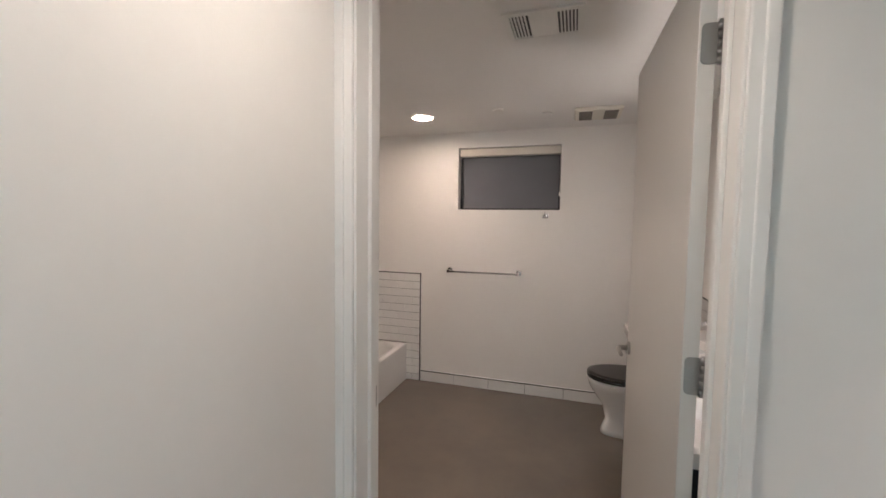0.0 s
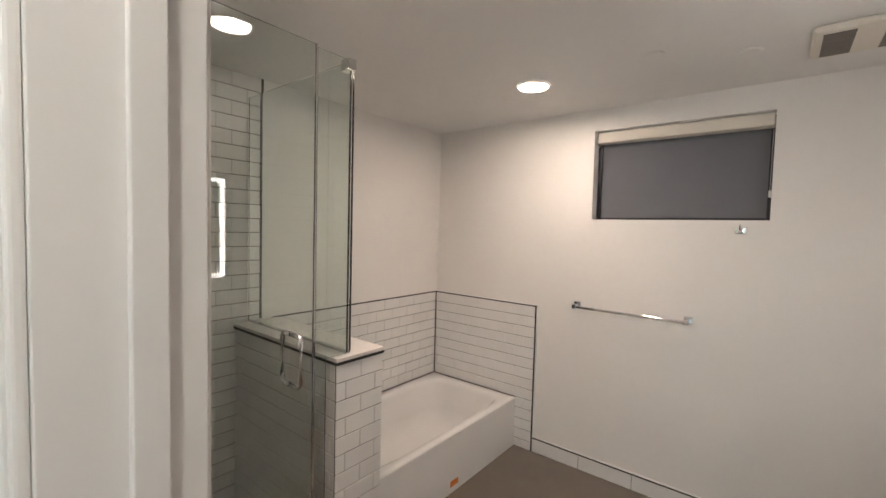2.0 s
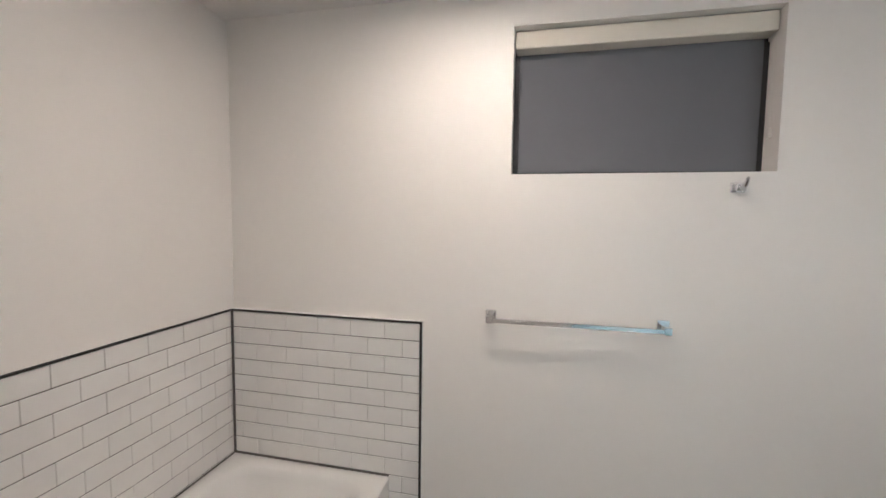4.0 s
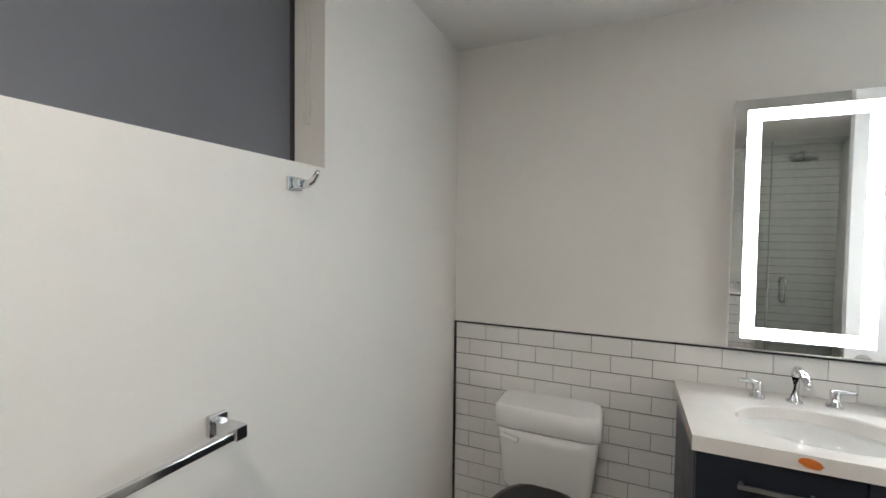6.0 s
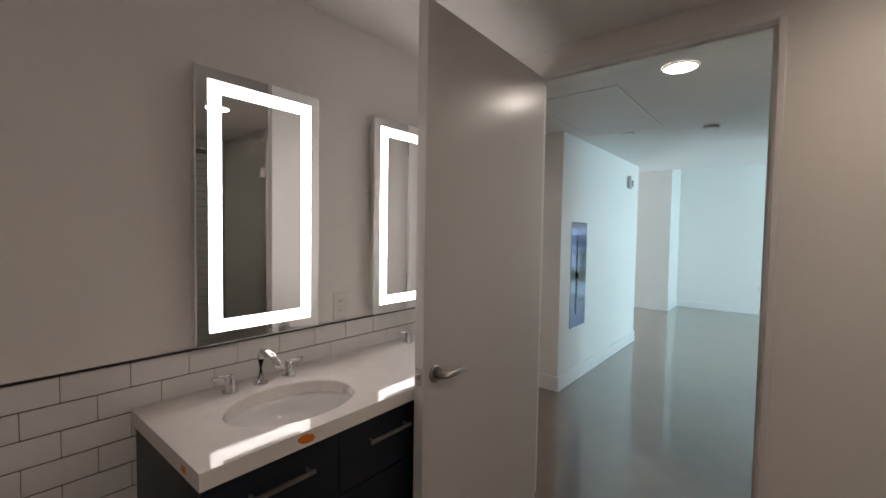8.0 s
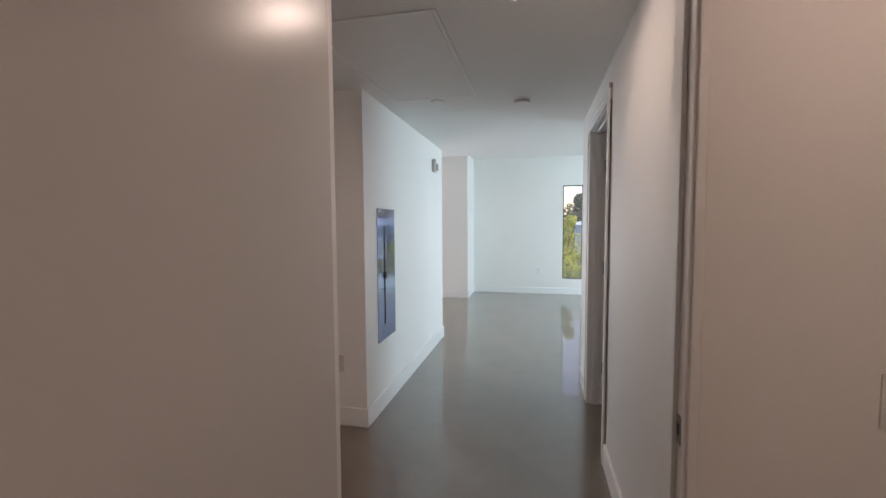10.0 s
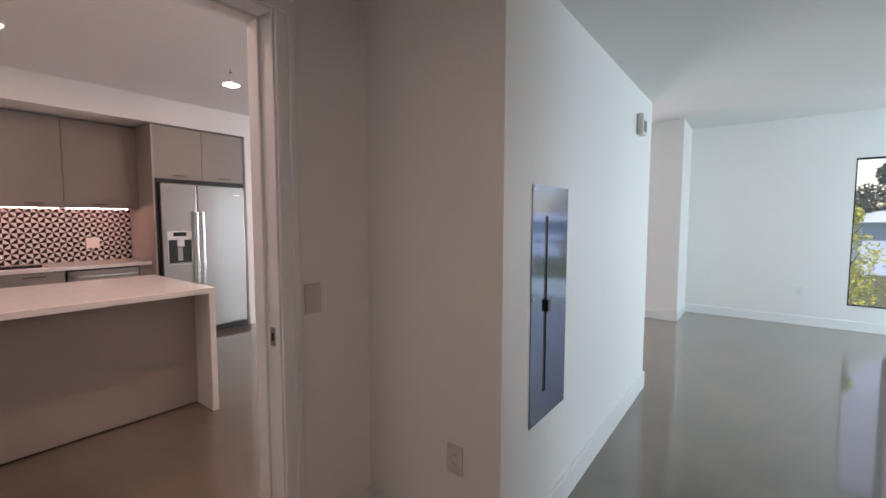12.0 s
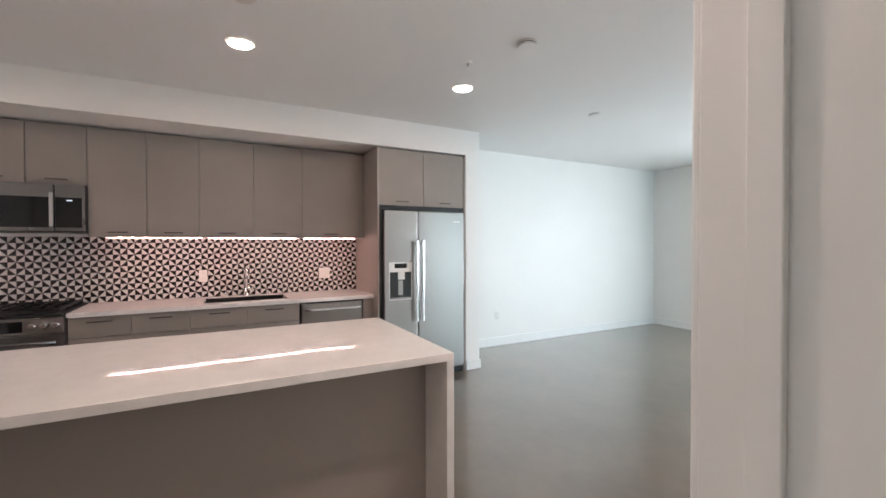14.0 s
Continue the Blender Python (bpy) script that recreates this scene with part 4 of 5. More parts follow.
def base_unit(y0, y1, drawers=1):
    t = thing("base_cabinet", (6.0, (y0 + y1) / 2, 0), "taupe laminate base cabinet with a top drawer", "cabinet", "base cabinets")
    part("body", open_case(BX + 0.021, y0 + 0.0008, 0.10, WALLX, y1 - 0.0008, 0.864), CABSIDE, t)
    part("toe_kick", bm_box(BX + 0.075, y0 + 0.0008, 0, WALLX, y1 - 0.0008, 0.0995), BLACK, t)
    w = (y1 - y0) / drawers
    for k in range(drawers):
        a = y0 + k * w
        d = part("drawer", bm_box(BX, a + 0.002, 0.70, BX + 0.019, a + w - 0.002, 0.860, 0.0015), CABINET, t)
        bar_pull(d, BX, a + w / 2, 0.822, 0.16)
        d = part("door", bm_box(BX, a + 0.002, 0.105, BX + 0.019, a + w - 0.002, 0.696, 0.0015), CABINET, t)
        bar_pull(d, BX, a + w / 2, 0.655, 0.16)
    return t


base_unit(1.485, 1.882)
base_unit(1.084, 1.485)
base_unit(0.186, 1.084, 2)
base_unit(2.650, 3.25)
fill = thing("base_filler", (6.0, -0.49, 0), "taupe laminate filler panel beside the dishwasher", "cabinet panel")
part("panel", bm_box(BX, -0.545, 0.10, BX + 0.019, -0.436, 0.860), CABINET, fill)
part("body", bm_box(BX + 0.021, -0.545, 0, WALLX, -0.436, 0.864), CABSIDE, fill)
dw = thing("dishwasher", (6.0, -0.125, 0), "stainless steel dishwasher built in under the counter", "dishwasher")
part("body", bm_box(BX + 0.02, -0.432, 0.0, WALLX, 0.182, 0.862), BLACK, dw)
part("door", bm_box(BX - 0.012, -0.418, 0.11, BX + 0.019, 0.168, 0.845, 0.003), STEEL, dw)
part("handle", boxes((BX - 0.058, -0.395, 0.780, BX - 0.040, 0.145, 0.802), (BX - 0.042, -0.38, 0.783, BX - 0.012, -0.36, 0.799), (BX - 0.042, 0.11, 0.783, BX - 0.012, 0.13, 0.799), bevel=0.003), CHROME, dw, "bright steel bar handle")

# worktop with the sink
kt = thing("kitchen_worktop", (6.0, 0.6, 0.865), "white speckled quartz worktop along the kitchen wall", "countertop")
SK = (5.80, 0.27, 6.15, 0.98)
part("slab", boxes((BX - 0.02, -0.545, 0.865, 6.297, SK[1], 0.90), (BX - 0.02, SK[3], 0.865, 6.297, 1.884, 0.90), (BX - 0.02, SK[1], 0.865, SK[0], SK[3], 0.90), (SK[2], SK[1], 0.865, 6.297, SK[3], 0.90)), QUARTZ, kt)
part("slab", boxes((BX - 0.02, 2.648, 0.865, 6.297, 3.25, 0.90)), QUARTZ, kt)
ks = thing("kitchen_sink", (5.98, 0.625, 0.68), "stainless steel undermount kitchen sink", "sink")
part("bowl", boxes((SK[0] - 0.01, SK[1] - 0.01, 0.67, SK[2] + 0.01, SK[3] + 0.01, 0.675), (SK[0] - 0.01, SK[1] - 0.01, 0.675, SK[0] - 0.001, SK[3] + 0.01, 0.8645), (SK[2] + 0.001, SK[1] - 0.01, 0.675, SK[2] + 0.01, SK[3] + 0.01, 0.8645),
                   (SK[0], SK[1] - 0.01, 0.675, SK[2], SK[1] - 0.001, 0.8645), (SK[0], SK[3] + 0.001, 0.675, SK[2], SK[3] + 0.01, 0.8645)), SINKSTEEL, ks)
# black strips stand for the shade just inside the sink cut-out
part("rim", boxes((SK[2] - 0.003, SK[1] + 0.003, 0.80, SK[2] - 0.0005, SK[3] - 0.003, 0.8985), (SK[0] + 0.0005, SK[1] + 0.003, 0.80, SK[0] + 0.003, SK[3] - 0.003, 0.8985)), BLACK, ks, "black strips painting the shade inside the sink edge")
kf = thing("kitchen_faucet", (6.215, 0.62, 0.90), "tall chrome single-lever kitchen faucet", "faucet")
part("spout", bm_tube([(6.215, 0.62, 0.9005), (6.215, 0.62, 0.91), (6.215, 0.62, 0.915), (6.215, 0.62, 1.12), *arc((6.155, 0.62, 1.12), 0.06, 0, 170, (1, 0, 0), (0, 0, 1), 10), (6.093, 0.62, 1.08)],
                      [0.026, 0.026, 0.015, *[0.013] * 12, 0.015]), CHROME, kf)
part("lever", bm_tube([(6.215, 0.605, 0.965), (6.215, 0.585, 0.968), (6.215, 0.54, 0.985)], [0.012, 0.009, 0.006]), CHROME, kf)
sd = thing("soap_dispenser", (6.215, 0.42, 0.90), "small chrome soap dispenser beside the sink", "soap dispenser")
part("pump", bm_tube([(6.215, 0.42, 0.9005), (6.215, 0.42, 0.91), (6.215, 0.42, 0.95), (6.20, 0.42, 0.962), (6.15, 0.42, 0.958)], [0.02, 0.011, 0.010, 0.008, 0.007]), CHROME, sd)
ag = thing("air_gap_cap", (6.215, 0.80, 0.90), "short chrome air gap cap beside the sink", "cap")
part("cap", bm_tube([(6.215, 0.80, 0.9005), (6.215, 0.80, 0.94), (6.215, 0.80, 0.948)], [0.02, 0.02, 0.012]), CHROME, ag)
cover_plate("outlet", (6.291, 1.0, 1.11), "x", -1, 0.072, 0.116, "outlet", "white outlet on the patterned backsplash")
cover_plate("light_switch", (6.291, -0.18, 1.10), "x", -1, 0.118, 0.116, 2, "white double switch on the patterned backsplash", "switch")

# under-cabinet light strips
for a, b in ((2.60, 3.22), (0.995, 1.705), (0.145, 0.945), (-0.455, 0.085)):
    st = thing("light_strip", (6.03, (a + b) / 2, UZ0), "slim warm LED strip, switched on, below the wall cabinets", "light strip", "light strips")
    part("housing", bm_box(6.028, a, UZ0 - 0.010, 6.042, b, UZ0 - 0.0005, 0.001), NICKEL, st)
    part("diffuser", bm_box(6.032, a + 0.004, UZ0 - 0.0125, 6.038, b - 0.004, UZ0 - 0.0103), STRIP, st, "glowing warm diffuser")

# microwave over the range
mw = thing("microwave", (6.1, 2.195, 1.53), "stainless steel over-range microwave with a black window", "microwave")
part("body", bm_box(5.93, 1.818, 1.520, WALLX, 2.572, 1.905, 0.002), BLACK, mw)
d = part("door", bm_box(5.900, 2.015, 1.533, 5.929, 2.570, 1.900, 0.003), DARKSTEEL, mw)
part("window", bm_box(5.8985, 2.035, 1.560, 5.9003, 2.555, 1.800, 0.001), BLACKGLASS, d)
part("handle", boxes((5.868, 2.005, 1.565, 5.882, 2.03, 1.835), (5.88, 2.008, 1.60, 5.90, 2.027, 1.62), (5.88, 2.008, 1.80, 5.90, 2.027, 1.82), bevel=0.003), CHROME, d)
c = part("control_panel", bm_box(5.900, 1.820, 1.533, 5.929, 2.002, 1.900, 0.003), DARKSTEEL, mw)
part("keypad", bm_box(5.8985, 1.835, 1.560, 5.9003, 1.998, 1.800, 0.001), BLACKGLASS, c)
part("clock", bm_box(5.898, 1.895, 1.772, 5.8986, 1.930, 1.780), GREENLED, c, "small lit clock digits")
part("top_vent", bm_box(5.902, 1.822, 1.9005, 5.929, 2.568, 1.908, 0.001), DARKSTEEL, mw)
part("vent_grille", bm_box(5.905, 1.822, 1.5205, 5.929, 2.568, 1.5325), BLACK, mw)

# range
rg = thing("range", (6.0, 2.266, 0), "stainless steel gas range with black grates and knobs", "range")
part("body", bm_box(BX - 0.005, 1.888, 0.02, 6.29, 2.644, 0.885, 0.002), DARKSTEEL, rg)
part("cooktop", bm_box(BX - 0.03, 1.888, 0.886, 6.29, 2.644, 0.912, 0.004), BLACK, rg)
g = bmesh.new()
for k in range(9):
    y = 1.93 + k * 0.084
    bm_box(BX + 0.03, y - 0.006, 0.925, 6.25, y + 0.006, 0.945, 0.002, g)
for x in (BX + 0.03, BX + 0.22, BX + 0.40, 6.25):
    bm_box(x - 0.006, 1.925, 0.9125, x + 0.006, 2.607, 0.940, 0.002, g)
part("grate", g, BLACK, rg, "black cast iron grates")
p = part("control_panel", bm_box(BX - 0.045, 1.890, 0.765, BX - 0.006, 2.642, 0.884, 0.004), STEEL, rg)
part("display", bm_box(BX - 0.0465, 2.12, 0.785, BX - 0.0449, 2.48, 0.865, 0.001), BLACKGLASS, p)
for y in (1.935, 2.0, 2.065, 2.53, 2.59):
    part("knob", bm_tube([(BX - 0.0455, y, 0.825), (BX - 0.05, y, 0.825), (BX - 0.055, y, 0.825), (BX - 0.075, y, 0.825), (BX - 0.078, y, 0.825)], [0.028, 0.028, 0.022, 0.020, 0.016], sides=20), CHROME, p, "bright round knob")
d = part("oven_door", bm_box(BX - 0.040, 1.892, 0.20, BX - 0.006, 2.640, 0.755, 0.004), DARKSTEEL, rg)
part("window", bm_box(BX - 0.0415, 1.98, 0.32, BX - 0.0399, 2.55, 0.60, 0.001), BLACKGLASS, d)
part("handle", bm_tube([(BX - 0.085, 1.93, 0.705), (BX - 0.085, 2.60, 0.705)], 0.012), DARKSTEEL, d)
part("warming_drawer", bm_box(BX - 0.035, 1.892, 0.04, BX - 0.006, 2.640, 0.19, 0.003), DARKSTEEL, rg)

# refrigerator
fr = thing("refrigerator", (5.9, -1.06, 0), "stainless steel side-by-side refrigerator with an ice dispenser", "refrigerator")
FRX = 5.50
part("body", bm_box(FRX + 0.07, -1.535, 0.02, 6.24, -0.60, 1.775, 0.004), BLACK, fr)
# black filler strips give the gap round the refrigerator its shade
part("side_gap_shade", boxes((5.56, -0.599, 0.02, 5.575, -0.568, 1.82), (5.56, -0.599, 1.776, 5.575, -1.559, 1.82)), BLACK, fr, "black strips painting the shaded gap round the refrigerator")
d1 = part("freezer_door", bm_box(FRX, -0.970, 0.075, FRX + 0.068, -0.603, 1.768, 0.010), STEEL, fr)
d2 = part("fridge_door", bm_box(FRX, -1.532, 0.075, FRX + 0.068, -0.980, 1.768, 0.010), STEEL, fr)
part("base_grille", bm_box(FRX + 0.03, -1.53, 0.004, FRX + 0.069, -0.603, 0.07, 0.002), BLACK, fr)
for y, par in ((-0.942, d1), (-1.008, d2)):
    part("handle", boxes((FRX - 0.060, y - 0.014, 0.62, FRX - 0.040, y + 0.014, 1.46), (FRX - 0.042, y - 0.011, 0.64, FRX, y + 0.011, 0.67), (FRX - 0.042, y - 0.011, 1.41, FRX, y + 0.011, 1.44), bevel=0.005), CHROME, par, "bright steel bar handle")
dp = part("dispenser", bm_box(FRX - 0.002, -0.905, 0.850, FRX + 0.0005, -0.650, 1.235, 0.0008), PLASTIC, d1, "white and black water dispenser")
part("logo_bar", boxes((FRX - 0.0008, -1.48, 1.66, FRX + 0.0003, -1.40, 1.668)), PLASTIC, d2)
for n, m, bx in (("recess", BLACK, (FRX - 0.0035, -0.895, 0.862, FRX - 0.0015, -0.660, 1.135)), ("screen", BLACKGLASS, (FRX - 0.0035, -0.845, 1.175, FRX - 0.0015, -0.71, 1.222)),
                 ("ice_chute", PLASTIC, (FRX - 0.020, -0.815, 1.06, FRX - 0.003, -0.745, 1.14)), ("drip_tray", STEEL, (FRX - 0.016, -0.89, 0.862, FRX - 0.003, -0.665, 0.876)),
                 ("paddle", STEEL, (FRX - 0.006, -0.80, 0.90, FRX - 0.003, -0.75, 1.05))):
    ob = part(n, bm_box(*bx, 0.0006), m, d1)

# island
isl = thing("kitchen_island", (3.95, 1.2, 0), "taupe laminate kitchen island base with a plain back panel", "kitchen island")
part("back_panel", bm_box(3.56, -0.124, 0.012, 3.58, 2.60, 0.849), CABSIDE, isl)
part("body", bm_box(3.5805, -0.124, 0.10, 4.40, 2.60, 0.849), CABSIDE, isl)
part("plinth", bm_box(3.575, -0.124, 0, 4.33, 2.60, 0.0995), BLACK, isl)
part("warning_sticker", bm_box(3.5594, 1.30, 0.055, 3.560, 1.46, 0.085), ORANGE, isl, "orange sticker low on the panel")
it = thing("island_worktop", (3.87, 1.2, 0.85), "white quartz island worktop with a waterfall end", "countertop")
part("slab", bm_box(3.32, -0.165, 0.850, 4.435, 2.62, 0.890, 0.003), QUARTZ, it)
part("waterfall_end", bm_box(3.32, -0.165, 0.0, 4.435, -0.125, 0.8495, 0.002), QUARTZ, it)

# patterned backsplash of small black and white triangles
spl = thing("backsplash", (6.295, 1.35, 0.90), "backsplash of small black and white triangular tiles", "backsplash", kind="structure")
part("grout_bed", boxes((6.2945, -0.546, 0.9003, 6.2995, 3.25, 1.4915)), GROUT, spl)
CELL, GAP = 0.0537, 0.0016
verts, faces, mats = [], [], []
SINGLE = {}


def tri(a, b, c, m, single):
    """A three-cornered tile; single: an object of its own, else joined with the rest."""
    cy, cz = (a[0] + b[0] + c[0]) / 3, (a[1] + b[1] + c[1]) / 3
    k = 1 - 2.6 * GAP / CELL
    flat = [((p[0] - cy) * k, (p[1] - cz) * k) for p in (a, b, c)]
    vs = [(x, y, z) for x in (-0.0002, -0.0038) for y, z in flat]
    fs = [(3, 4, 5), (0, 1, 4, 3), (1, 2, 5, 4), (2, 0, 3, 5)]
    if single:
        key = (m, tuple(round(v, 4) for p in flat for v in p))
        if key not in SINGLE:
            me = bpy.data.meshes.new("tile")
            me.from_pydata(vs, [], fs)
            me.materials.append((MOSB, MOSW)[m])
            SINGLE[key] = me
        ob = new("tile", SINGLE[key])
        ob.parent = spl
        ob.location = (0, cy - 1.35, cz - 0.90)
        return
    base = len(verts)
    verts.extend((x, cy - 1.35 + y, cz - 0.90 + z) for x, y, z in vs)
    faces.extend(tuple(base + i for i in f) for f in fs)
    mats.extend([m] * len(fs))


for i in range(70):
    for j in range(11):
        y0, z1 = -0.545 + i * CELL, 1.4912 - j * CELL
        y1, z0 = y0 + CELL, z1 - CELL
        near = 1.0 < y0 < 1.69
        if (i + j) % 2:
            tri((y0, z0), (y1, z0), (y1, z1), i % 2, near)
            tri((y0, z0), (y1, z1), (y0, z1), 1 - i % 2, near)
        else:
            tri((y0, z1), (y0, z0), (y1, z0), i % 2, near)
            tri((y0, z1), (y1, z0), (y1, z1), 1 - i % 2, near)
me = bpy.data.meshes.new("triangle_tiles")
me.from_pydata(verts, [], faces)
me.materials.append(MOSB)
me.materials.append(MOSW)
me.polygons.foreach_set("material_index", mats)
ob = new("triangle_tiles", me)
ob.parent = spl
tagged(ob, "small black and white triangular tiles", kind="stuff")

# ---- outside the living room window ----
solo("ground", boxes((-300, -600, -0.6, 300, -6.2, -0.5)), GROUND, "flat patchy green and brown ground outside", "ground", kind="structure")


def house(x0, y0, x1, y1, h, rise, label, windows):
    t = thing("house", ((x0 + x1) / 2, (y0 + y1) / 2, -0.5), label, "house")
    part("wall", boxes((x0, y0, -0.5, x1, y1, h)), STUCCO, t)
    bm = bmesh.new()
    e = 0.4
    v = [bm.verts.new(p) for p in ((x0 - e, y0 - e, h), (x1 + e, y0 - e, h), (x1 + e, y1 + e, h), (x0 - e, y1 + e, h), (x0 + 1, (y0 + y1) / 2, h + rise), (x1 - 1, (y0 + y1) / 2, h + rise))]
    for f in ((0, 1, 5, 4), (1, 2, 5), (2, 3, 4, 5), (3, 0, 4), (3, 2, 1, 0)):
        bm.faces.new([v[i] for i in f])
    part("roof", bm, ROOF, t)
    for wx, wz in windows:
        w = part("window", boxes((wx, y1, wz, wx + 0.9, y1 + 0.03, wz + 1.2)), FENCE, t)
        part("pane", boxes((wx + 0.08, y1 + 0.03, wz + 0.08, wx + 0.82, y1 + 0.035, wz + 1.12)), BLACKGLASS, w)
    return t


house(-13.0, -26.0, -2.6, -19.0, 1.30, 0.45, "low pale blue stucco house with a pale roof", [(-6.0, -0.2)])
post = thing("gate_post", (-2.52, -10.5, -0.5), "white painted wooden garden post", "post")
part("shaft", bm_box(-2.59, -10.57, -0.5, -2.45, -10.43, 0.70, 0.008), FENCE, post)
part("cap", bm_box(-2.61, -10.59, 0.7002, -2.43, -10.41, 0.735, 0.008), FENCE, post)


def leaf_cloud(seed, centres, count, size, stretch=1.0):
    rnd = random.Random(seed)
    vs, fs = [], []
    for _ in range(count):
        c, r = rnd.choice(centres)
        while True:
            p = Vector((rnd.uniform(-1, 1), rnd.uniform(-1, 1), rnd.uniform(-1, 1)))
            if 0.35 < p.length < 1:
                break
        p = Vector(c) + Vector((p.x * r, p.y * r, p.z * r * stretch))
        q = Euler((rnd.uniform(0, 6.3), rnd.uniform(0, 6.3), rnd.uniform(0, 6.3))).to_matrix()
        s = size * rnd.uniform(0.6, 1.3)
        b = len(vs)
        vs.extend([p + q @ Vector(w) * s for w in ((0, -1, 0), (0.45, 0, 0.12), (0, 1, 0), (-0.45, 0, 0.12))])
        fs.extend([(b, b + 1, b + 2), (b, b + 2, b + 3)])
    bm = bmesh.new()
    bv = [bm.verts.new(v) for v in vs]
    for f in fs:
        bm.faces.new([bv[i] for i in f])
    return bm


def tree(name, x, y, h, trunk, centres, count, size, m, label, stretch=1.0):
    t = thing(name, (x, y, -0.5), label, "tree")
    part("trunk", bm_tube([(x, y, -0.5), (x + 0.03, y, h * 0.3), (x - 0.02, y, h * 0.65), (x, y, h * 0.95)], [trunk, trunk * 0.8, trunk * 0.5, trunk * 0.15]), BARK, t)
    for k in range(5):
        a = k * 2.4
        part("limb", bm_tube([(x, y, h * (0.25 + 0.11 * k)), (x + 0.25 * h * 0.3 * math.cos(a), y + 0.25 * h * 0.3 * math.sin(a), h * (0.35 + 0.11 * k)),
                              (x + 0.45 * h * 0.3 * math.cos(a), y + 0.45 * h * 0.3 * math.sin(a), h * (0.48 + 0.1 * k))], [trunk * 0.45, trunk * 0.3, trunk * 0.1], sides=8), BARK, t)
    bm = leaf_cloud(len(label), centres, count, size, stretch)
    part("crown", bm, m, t, "uneven crown of small leaves")
    return t


tree("shrub", -0.95, -8.6, 1.5, 0.035, [((-0.95, -8.6, 0.2), 0.42), ((-1.05, -8.6, 0.75), 0.36), ((-0.85, -8.7, 1.15), 0.25), ((-0.75, -8.5, 0.5), 0.35), ((-1.0, -8.6, 1.45), 0.14)],
     2600, 0.035, LEAF, "young shrub with bright yellow-green leaves", 1.2)
tree("shrub", -2.0, -9.3, 0.9, 0.03, [((-2.0, -9.3, 0.2), 0.45), ((-2.2, -9.3, 0.65), 0.3), ((-1.8, -9.2, 0.6), 0.28)], 1800, 0.04, LEAF, "low garden shrub with yellow-green leaves")
for x, y, h, s in ((-4.6, -41, 4.2, 1.0), (-7.0, -40, 5.3, 1.05), (-9.4, -43, 4.6, 1.2), (-11.6, -40, 5.6, 1.1), (-14.2, -42, 4.4, 1.2)):
    tree("broad_tree", x, y, h, 0.22, [((x, y, h * 0.30), 1.7 * s), ((x + 0.9, y, h * 0.50), 1.2 * s), ((x - 0.7, y, h * 0.62), 1.1 * s), ((x + 0.2, y, h * 0.85), 0.7 * s)],
         2600, 0.15, DARKLEAF, "dark green tree far beyond the garden", 1.1)


# ---- wall tiles ----
TW, TH, JT, JV = 0.1555, 0.0745, 0.0034, 0.0016
TILES = {}


def tile_mesh(w, h):
    key = (round(w, 3), round(h, 3))
    if key not in TILES:
        TILES[key] = finish("tile", bm_box(0, -0.008, 0, key[0], 0, key[1], 0.0018, seg=1), TILE)
    return TILES[key]


def tile_field(label, origin, turn, length, z_top, z_bottom, grout=True, name="wall_tiling", shift=0.0, th=TH, tw=TW, bond=0.5):
    """Running-bond tiles on a wall from z_top down. origin: the left end of the field at the wall's face as one looks at it; turn: degrees."""
    t = thing(name, (*origin, 0), label, "tiled wall", kind="structure")
    t.rotation_euler = (0, 0, radians(turn))
    bed = new("grout_bed", finish("grout_bed", bm_box(0, -0.0045, z_bottom, length, -0.0002, z_top), GROUT))
    bed.parent = t
    row, z = 0, z_top
    while z - z_bottom > 0.012:
        h = min(th, z - z_bottom)
        u = -tw * ((row * bond + shift) % 1.0)
        while u < length - 0.012:
            a, b = max(u, 0), min(u + tw, length)
            if b - a > 0.012:
                ob = new("tile", tile_mesh(b - a - JV, h - JT))
                ob.parent = t
                ob.location = (a + JV / 2, -0.0012 + 0.0008 * random.random(), z - h + JT / 2)
            u += tw
        z -= h
        row += 1
    return t


def edge_trim(name, rows, label, material=None):
    return solo(name, boxes(*rows), material or BLACKTRIM, label, "tile trim", kind="structure")


# beside the vanity and toilet, on the east wall
tile_field("white subway tiles in running bond, grey grout, behind the vanity", (0.94, 3.955), -90, 2.465, 1.003, BF)
edge_trim("trim", ((0.926, 1.490, 1.003, 0.932, 3.955, 1.0095), (0.924, 3.945, BF, 0.940, 3.9548, 1.003)), "thin black metal edge above the subway tiles")
edge_trim("trim", ((0.9322, 1.490, 1.003, 0.9398, 3.9548, 1.0085),), "white painted joint behind the black tile edge", TRIM)
# round the tub
wall("wall_tile_bed", "mortar bed of the tub tiles", (-2.17, 3.936, BF, -1.270, 3.955, 0.984), material=GROUT)
tile_field("white subway tiles in running bond above the tub", (-2.17, 3.9355), 0, 0.900, 0.985, BF, shift=0.2)
tile_field("white subway tiles in running bond along the tub", (-2.18, 2.480), 90, 1.465, 0.985, 0.27, shift=0.4)
edge_trim("trim", ((-2.17, 3.924, 0.985, -1.260, 3.931, 0.993), (-1.269, 3.924, BF, -1.260, 3.931, 0.985), (-2.173, 2.495, 0.985, -2.166, 3.9238, 0.993)), "thin black metal edge round the tub tiles")
edge_trim("trim", ((-2.17, 3.9312, 0.9845, -1.2612, 3.9548, 0.992), (-1.2685, 3.9312, BF, -1.2612, 3.9548, 0.9844), (-2.1798, 2.495, 0.9855, -2.1732, 3.9310, 0.992)), "white painted joint behind the black tile edge", TRIM)
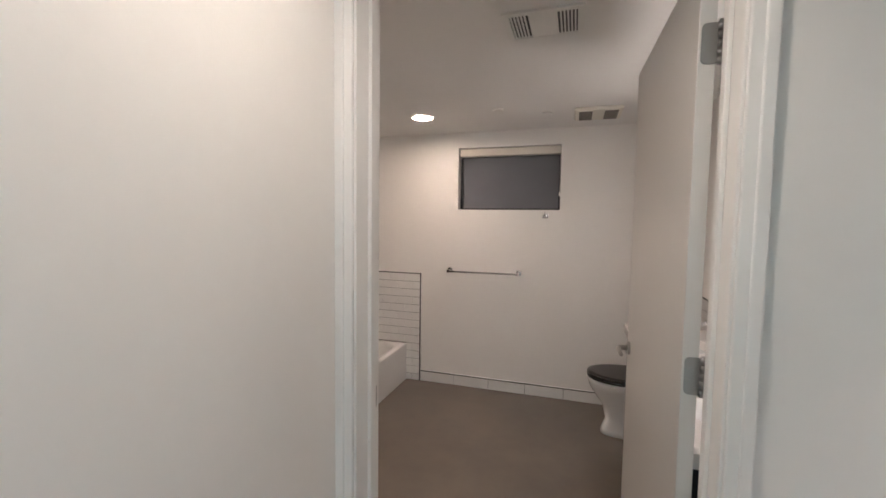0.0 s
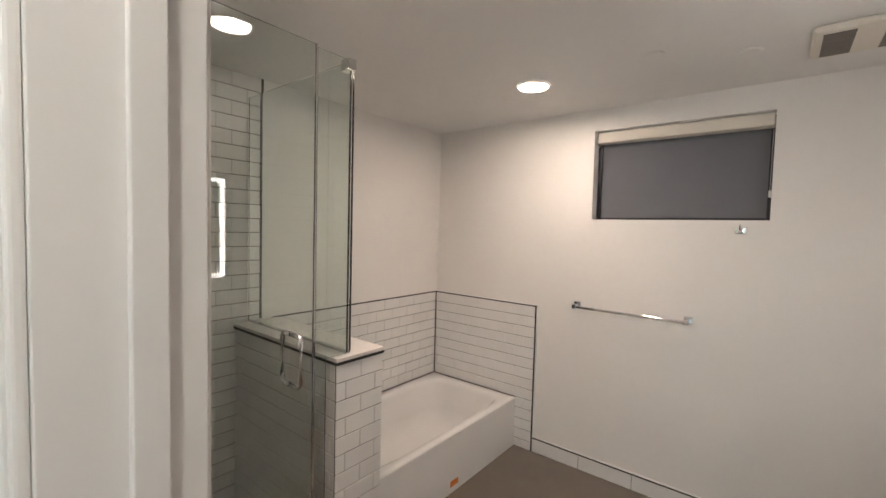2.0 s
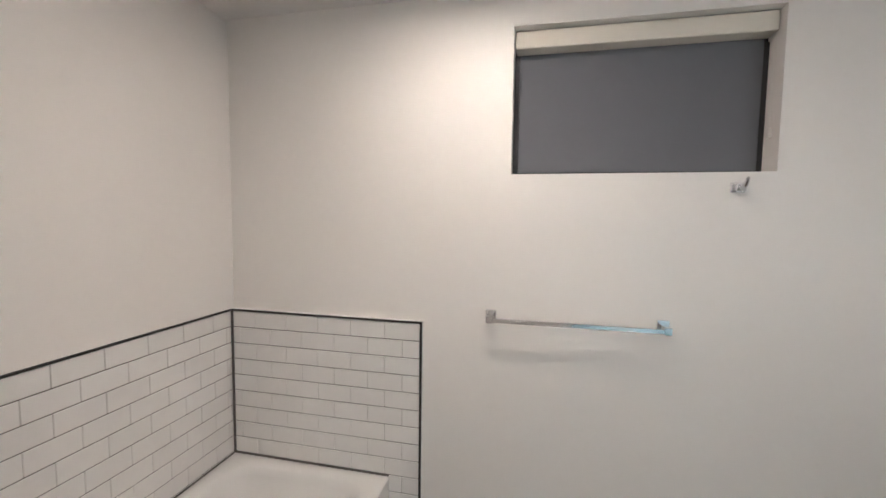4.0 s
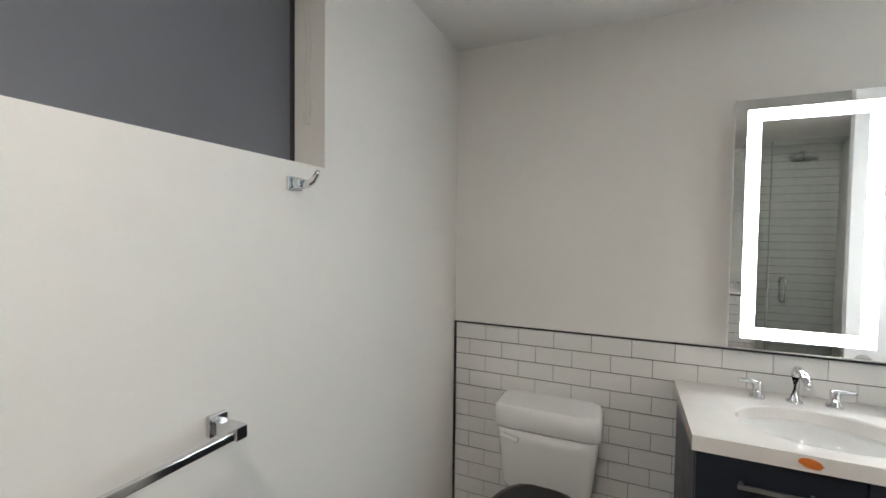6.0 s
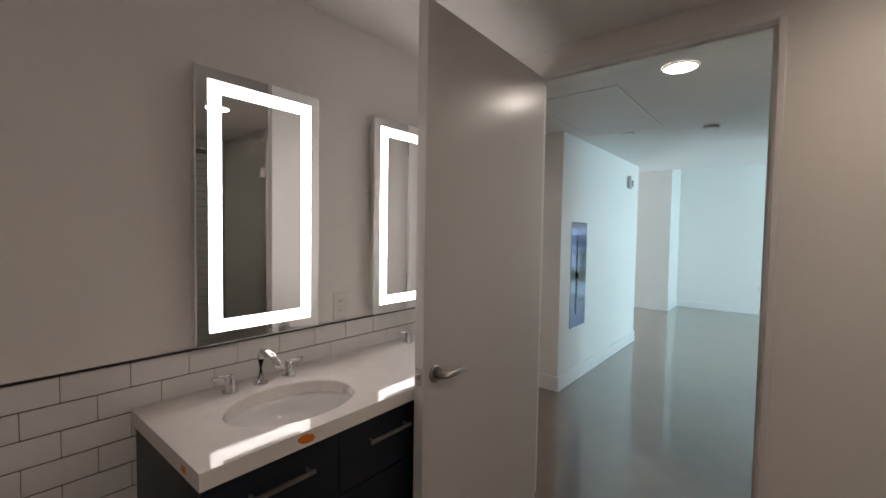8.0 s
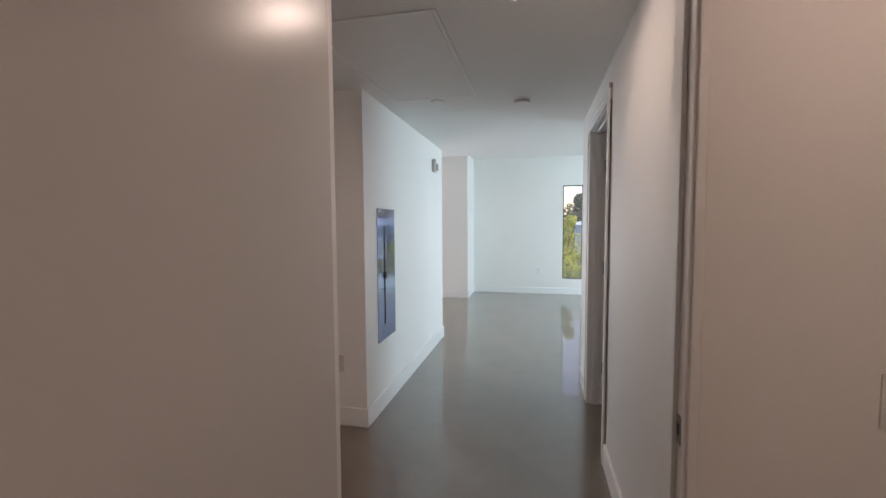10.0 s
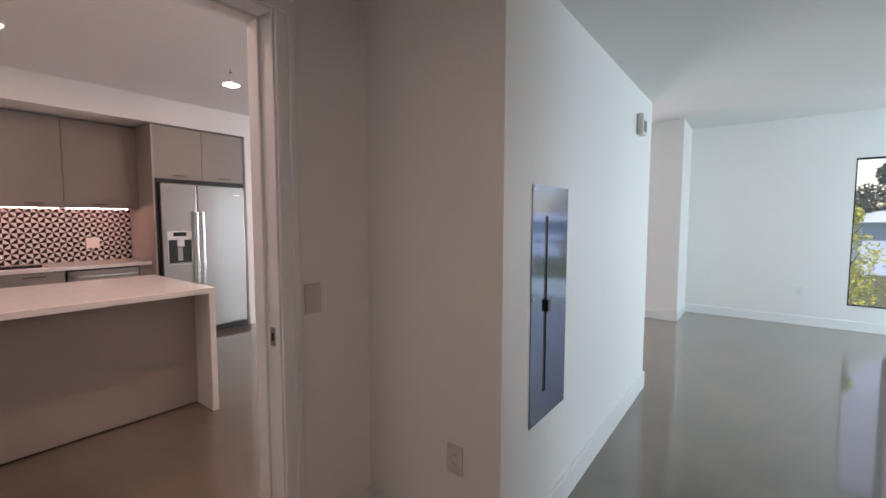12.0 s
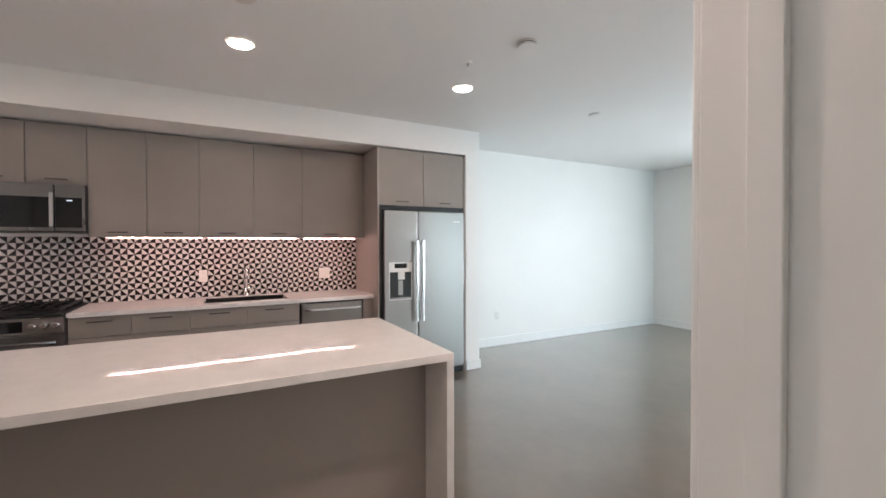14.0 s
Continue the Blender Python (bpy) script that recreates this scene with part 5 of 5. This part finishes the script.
edge_trim("trim", ((-2.163, 3.918, TZT + 0.004, -1.402, 3.9262, TZT + 0.008), (-2.1665, 2.535, TZT + 0.004, -2.160, 3.9178, TZT + 0.008), (-2.1665, 3.9178, TZT + 0.008, -2.160, 3.9262, 0.984)),
          "thin dark joint between the tub and its tiles", GROUT)
# shower
tile_field("white subway tiles up to the ceiling in the shower", (-2.18, 1.488), 90, 0.935, C - 0.002, BF)
edge_trim("trim", ((-2.1798, 2.4235, 0.996, -2.166, 2.4310, C - 0.002),), "thin black metal edge of the shower tiles")
# base tiles along the north wall
bt = thing("baseboard", (-1.257, 3.955, 0), "row of white base tiles under a thin black line", "baseboard", kind="structure")
bed = part("grout_bed", boxes((-1.257, 3.938, BF, 0.926, 3.9548, 0.049)), GROUT, bt)
part("black_line", boxes((-1.257, 3.929, 0.049, 0.926, 3.935, 0.056)), BLACKTRIM, bt, "thin black metal line")
part("caulk_joint", boxes((-1.257, 3.9352, 0.0492, 0.926, 3.9548, 0.055)), TRIM, bt, "white painted joint")
for k in range(8):
    a = -1.256 + k * 0.330
    b = min(a + 0.326, 0.924)
    if b - a > 0.02:
        part("tile", bm_box(a, 3.930, BF + 0.002, b, 3.9385, 0.0475, 0.0015, seg=1), TILE, bt)
# low wall between tub and shower
PWX0, PWX1, PWY0, PWY1, PWZ = -2.166, -1.300, 2.280, 2.525, 0.985
pony = wall("wall_low", "low wall between the shower and the tub", (PWX0, PWY0 + 0.010, BF, PWX1 - 0.010, PWY1 - 0.003, PWZ - 0.022), material=GROUT)
tile_field("white subway tiles on the low wall's end", (PWX1 - 0.010, PWY0), 90, PWY1 - PWY0, PWZ - 0.024, BF, shift=0.2)
tile_field("white subway tiles on the shower side of the low wall", (PWX0, PWY0 + 0.010), 0, PWX1 - PWX0 - 0.012, PWZ - 0.024, BF, shift=0.7)
cap = thing("low_wall_cap", (-1.73, 2.4, PWZ), "white slab capping the low wall with a black edge", "wall cap", kind="structure")
part("slab", bm_box(PWX0, PWY0 - 0.004, PWZ - 0.012, PWX1 + 0.004, PWY1 + 0.004, PWZ + 0.004, 0.002), QUARTZ, cap)
part("black_edge", boxes((PWX0, PWY0 - 0.006, PWZ - 0.023, PWX1 + 0.006, PWY1 + 0.002, PWZ - 0.0122)), BLACKTRIM, cap, "black metal edge strip")
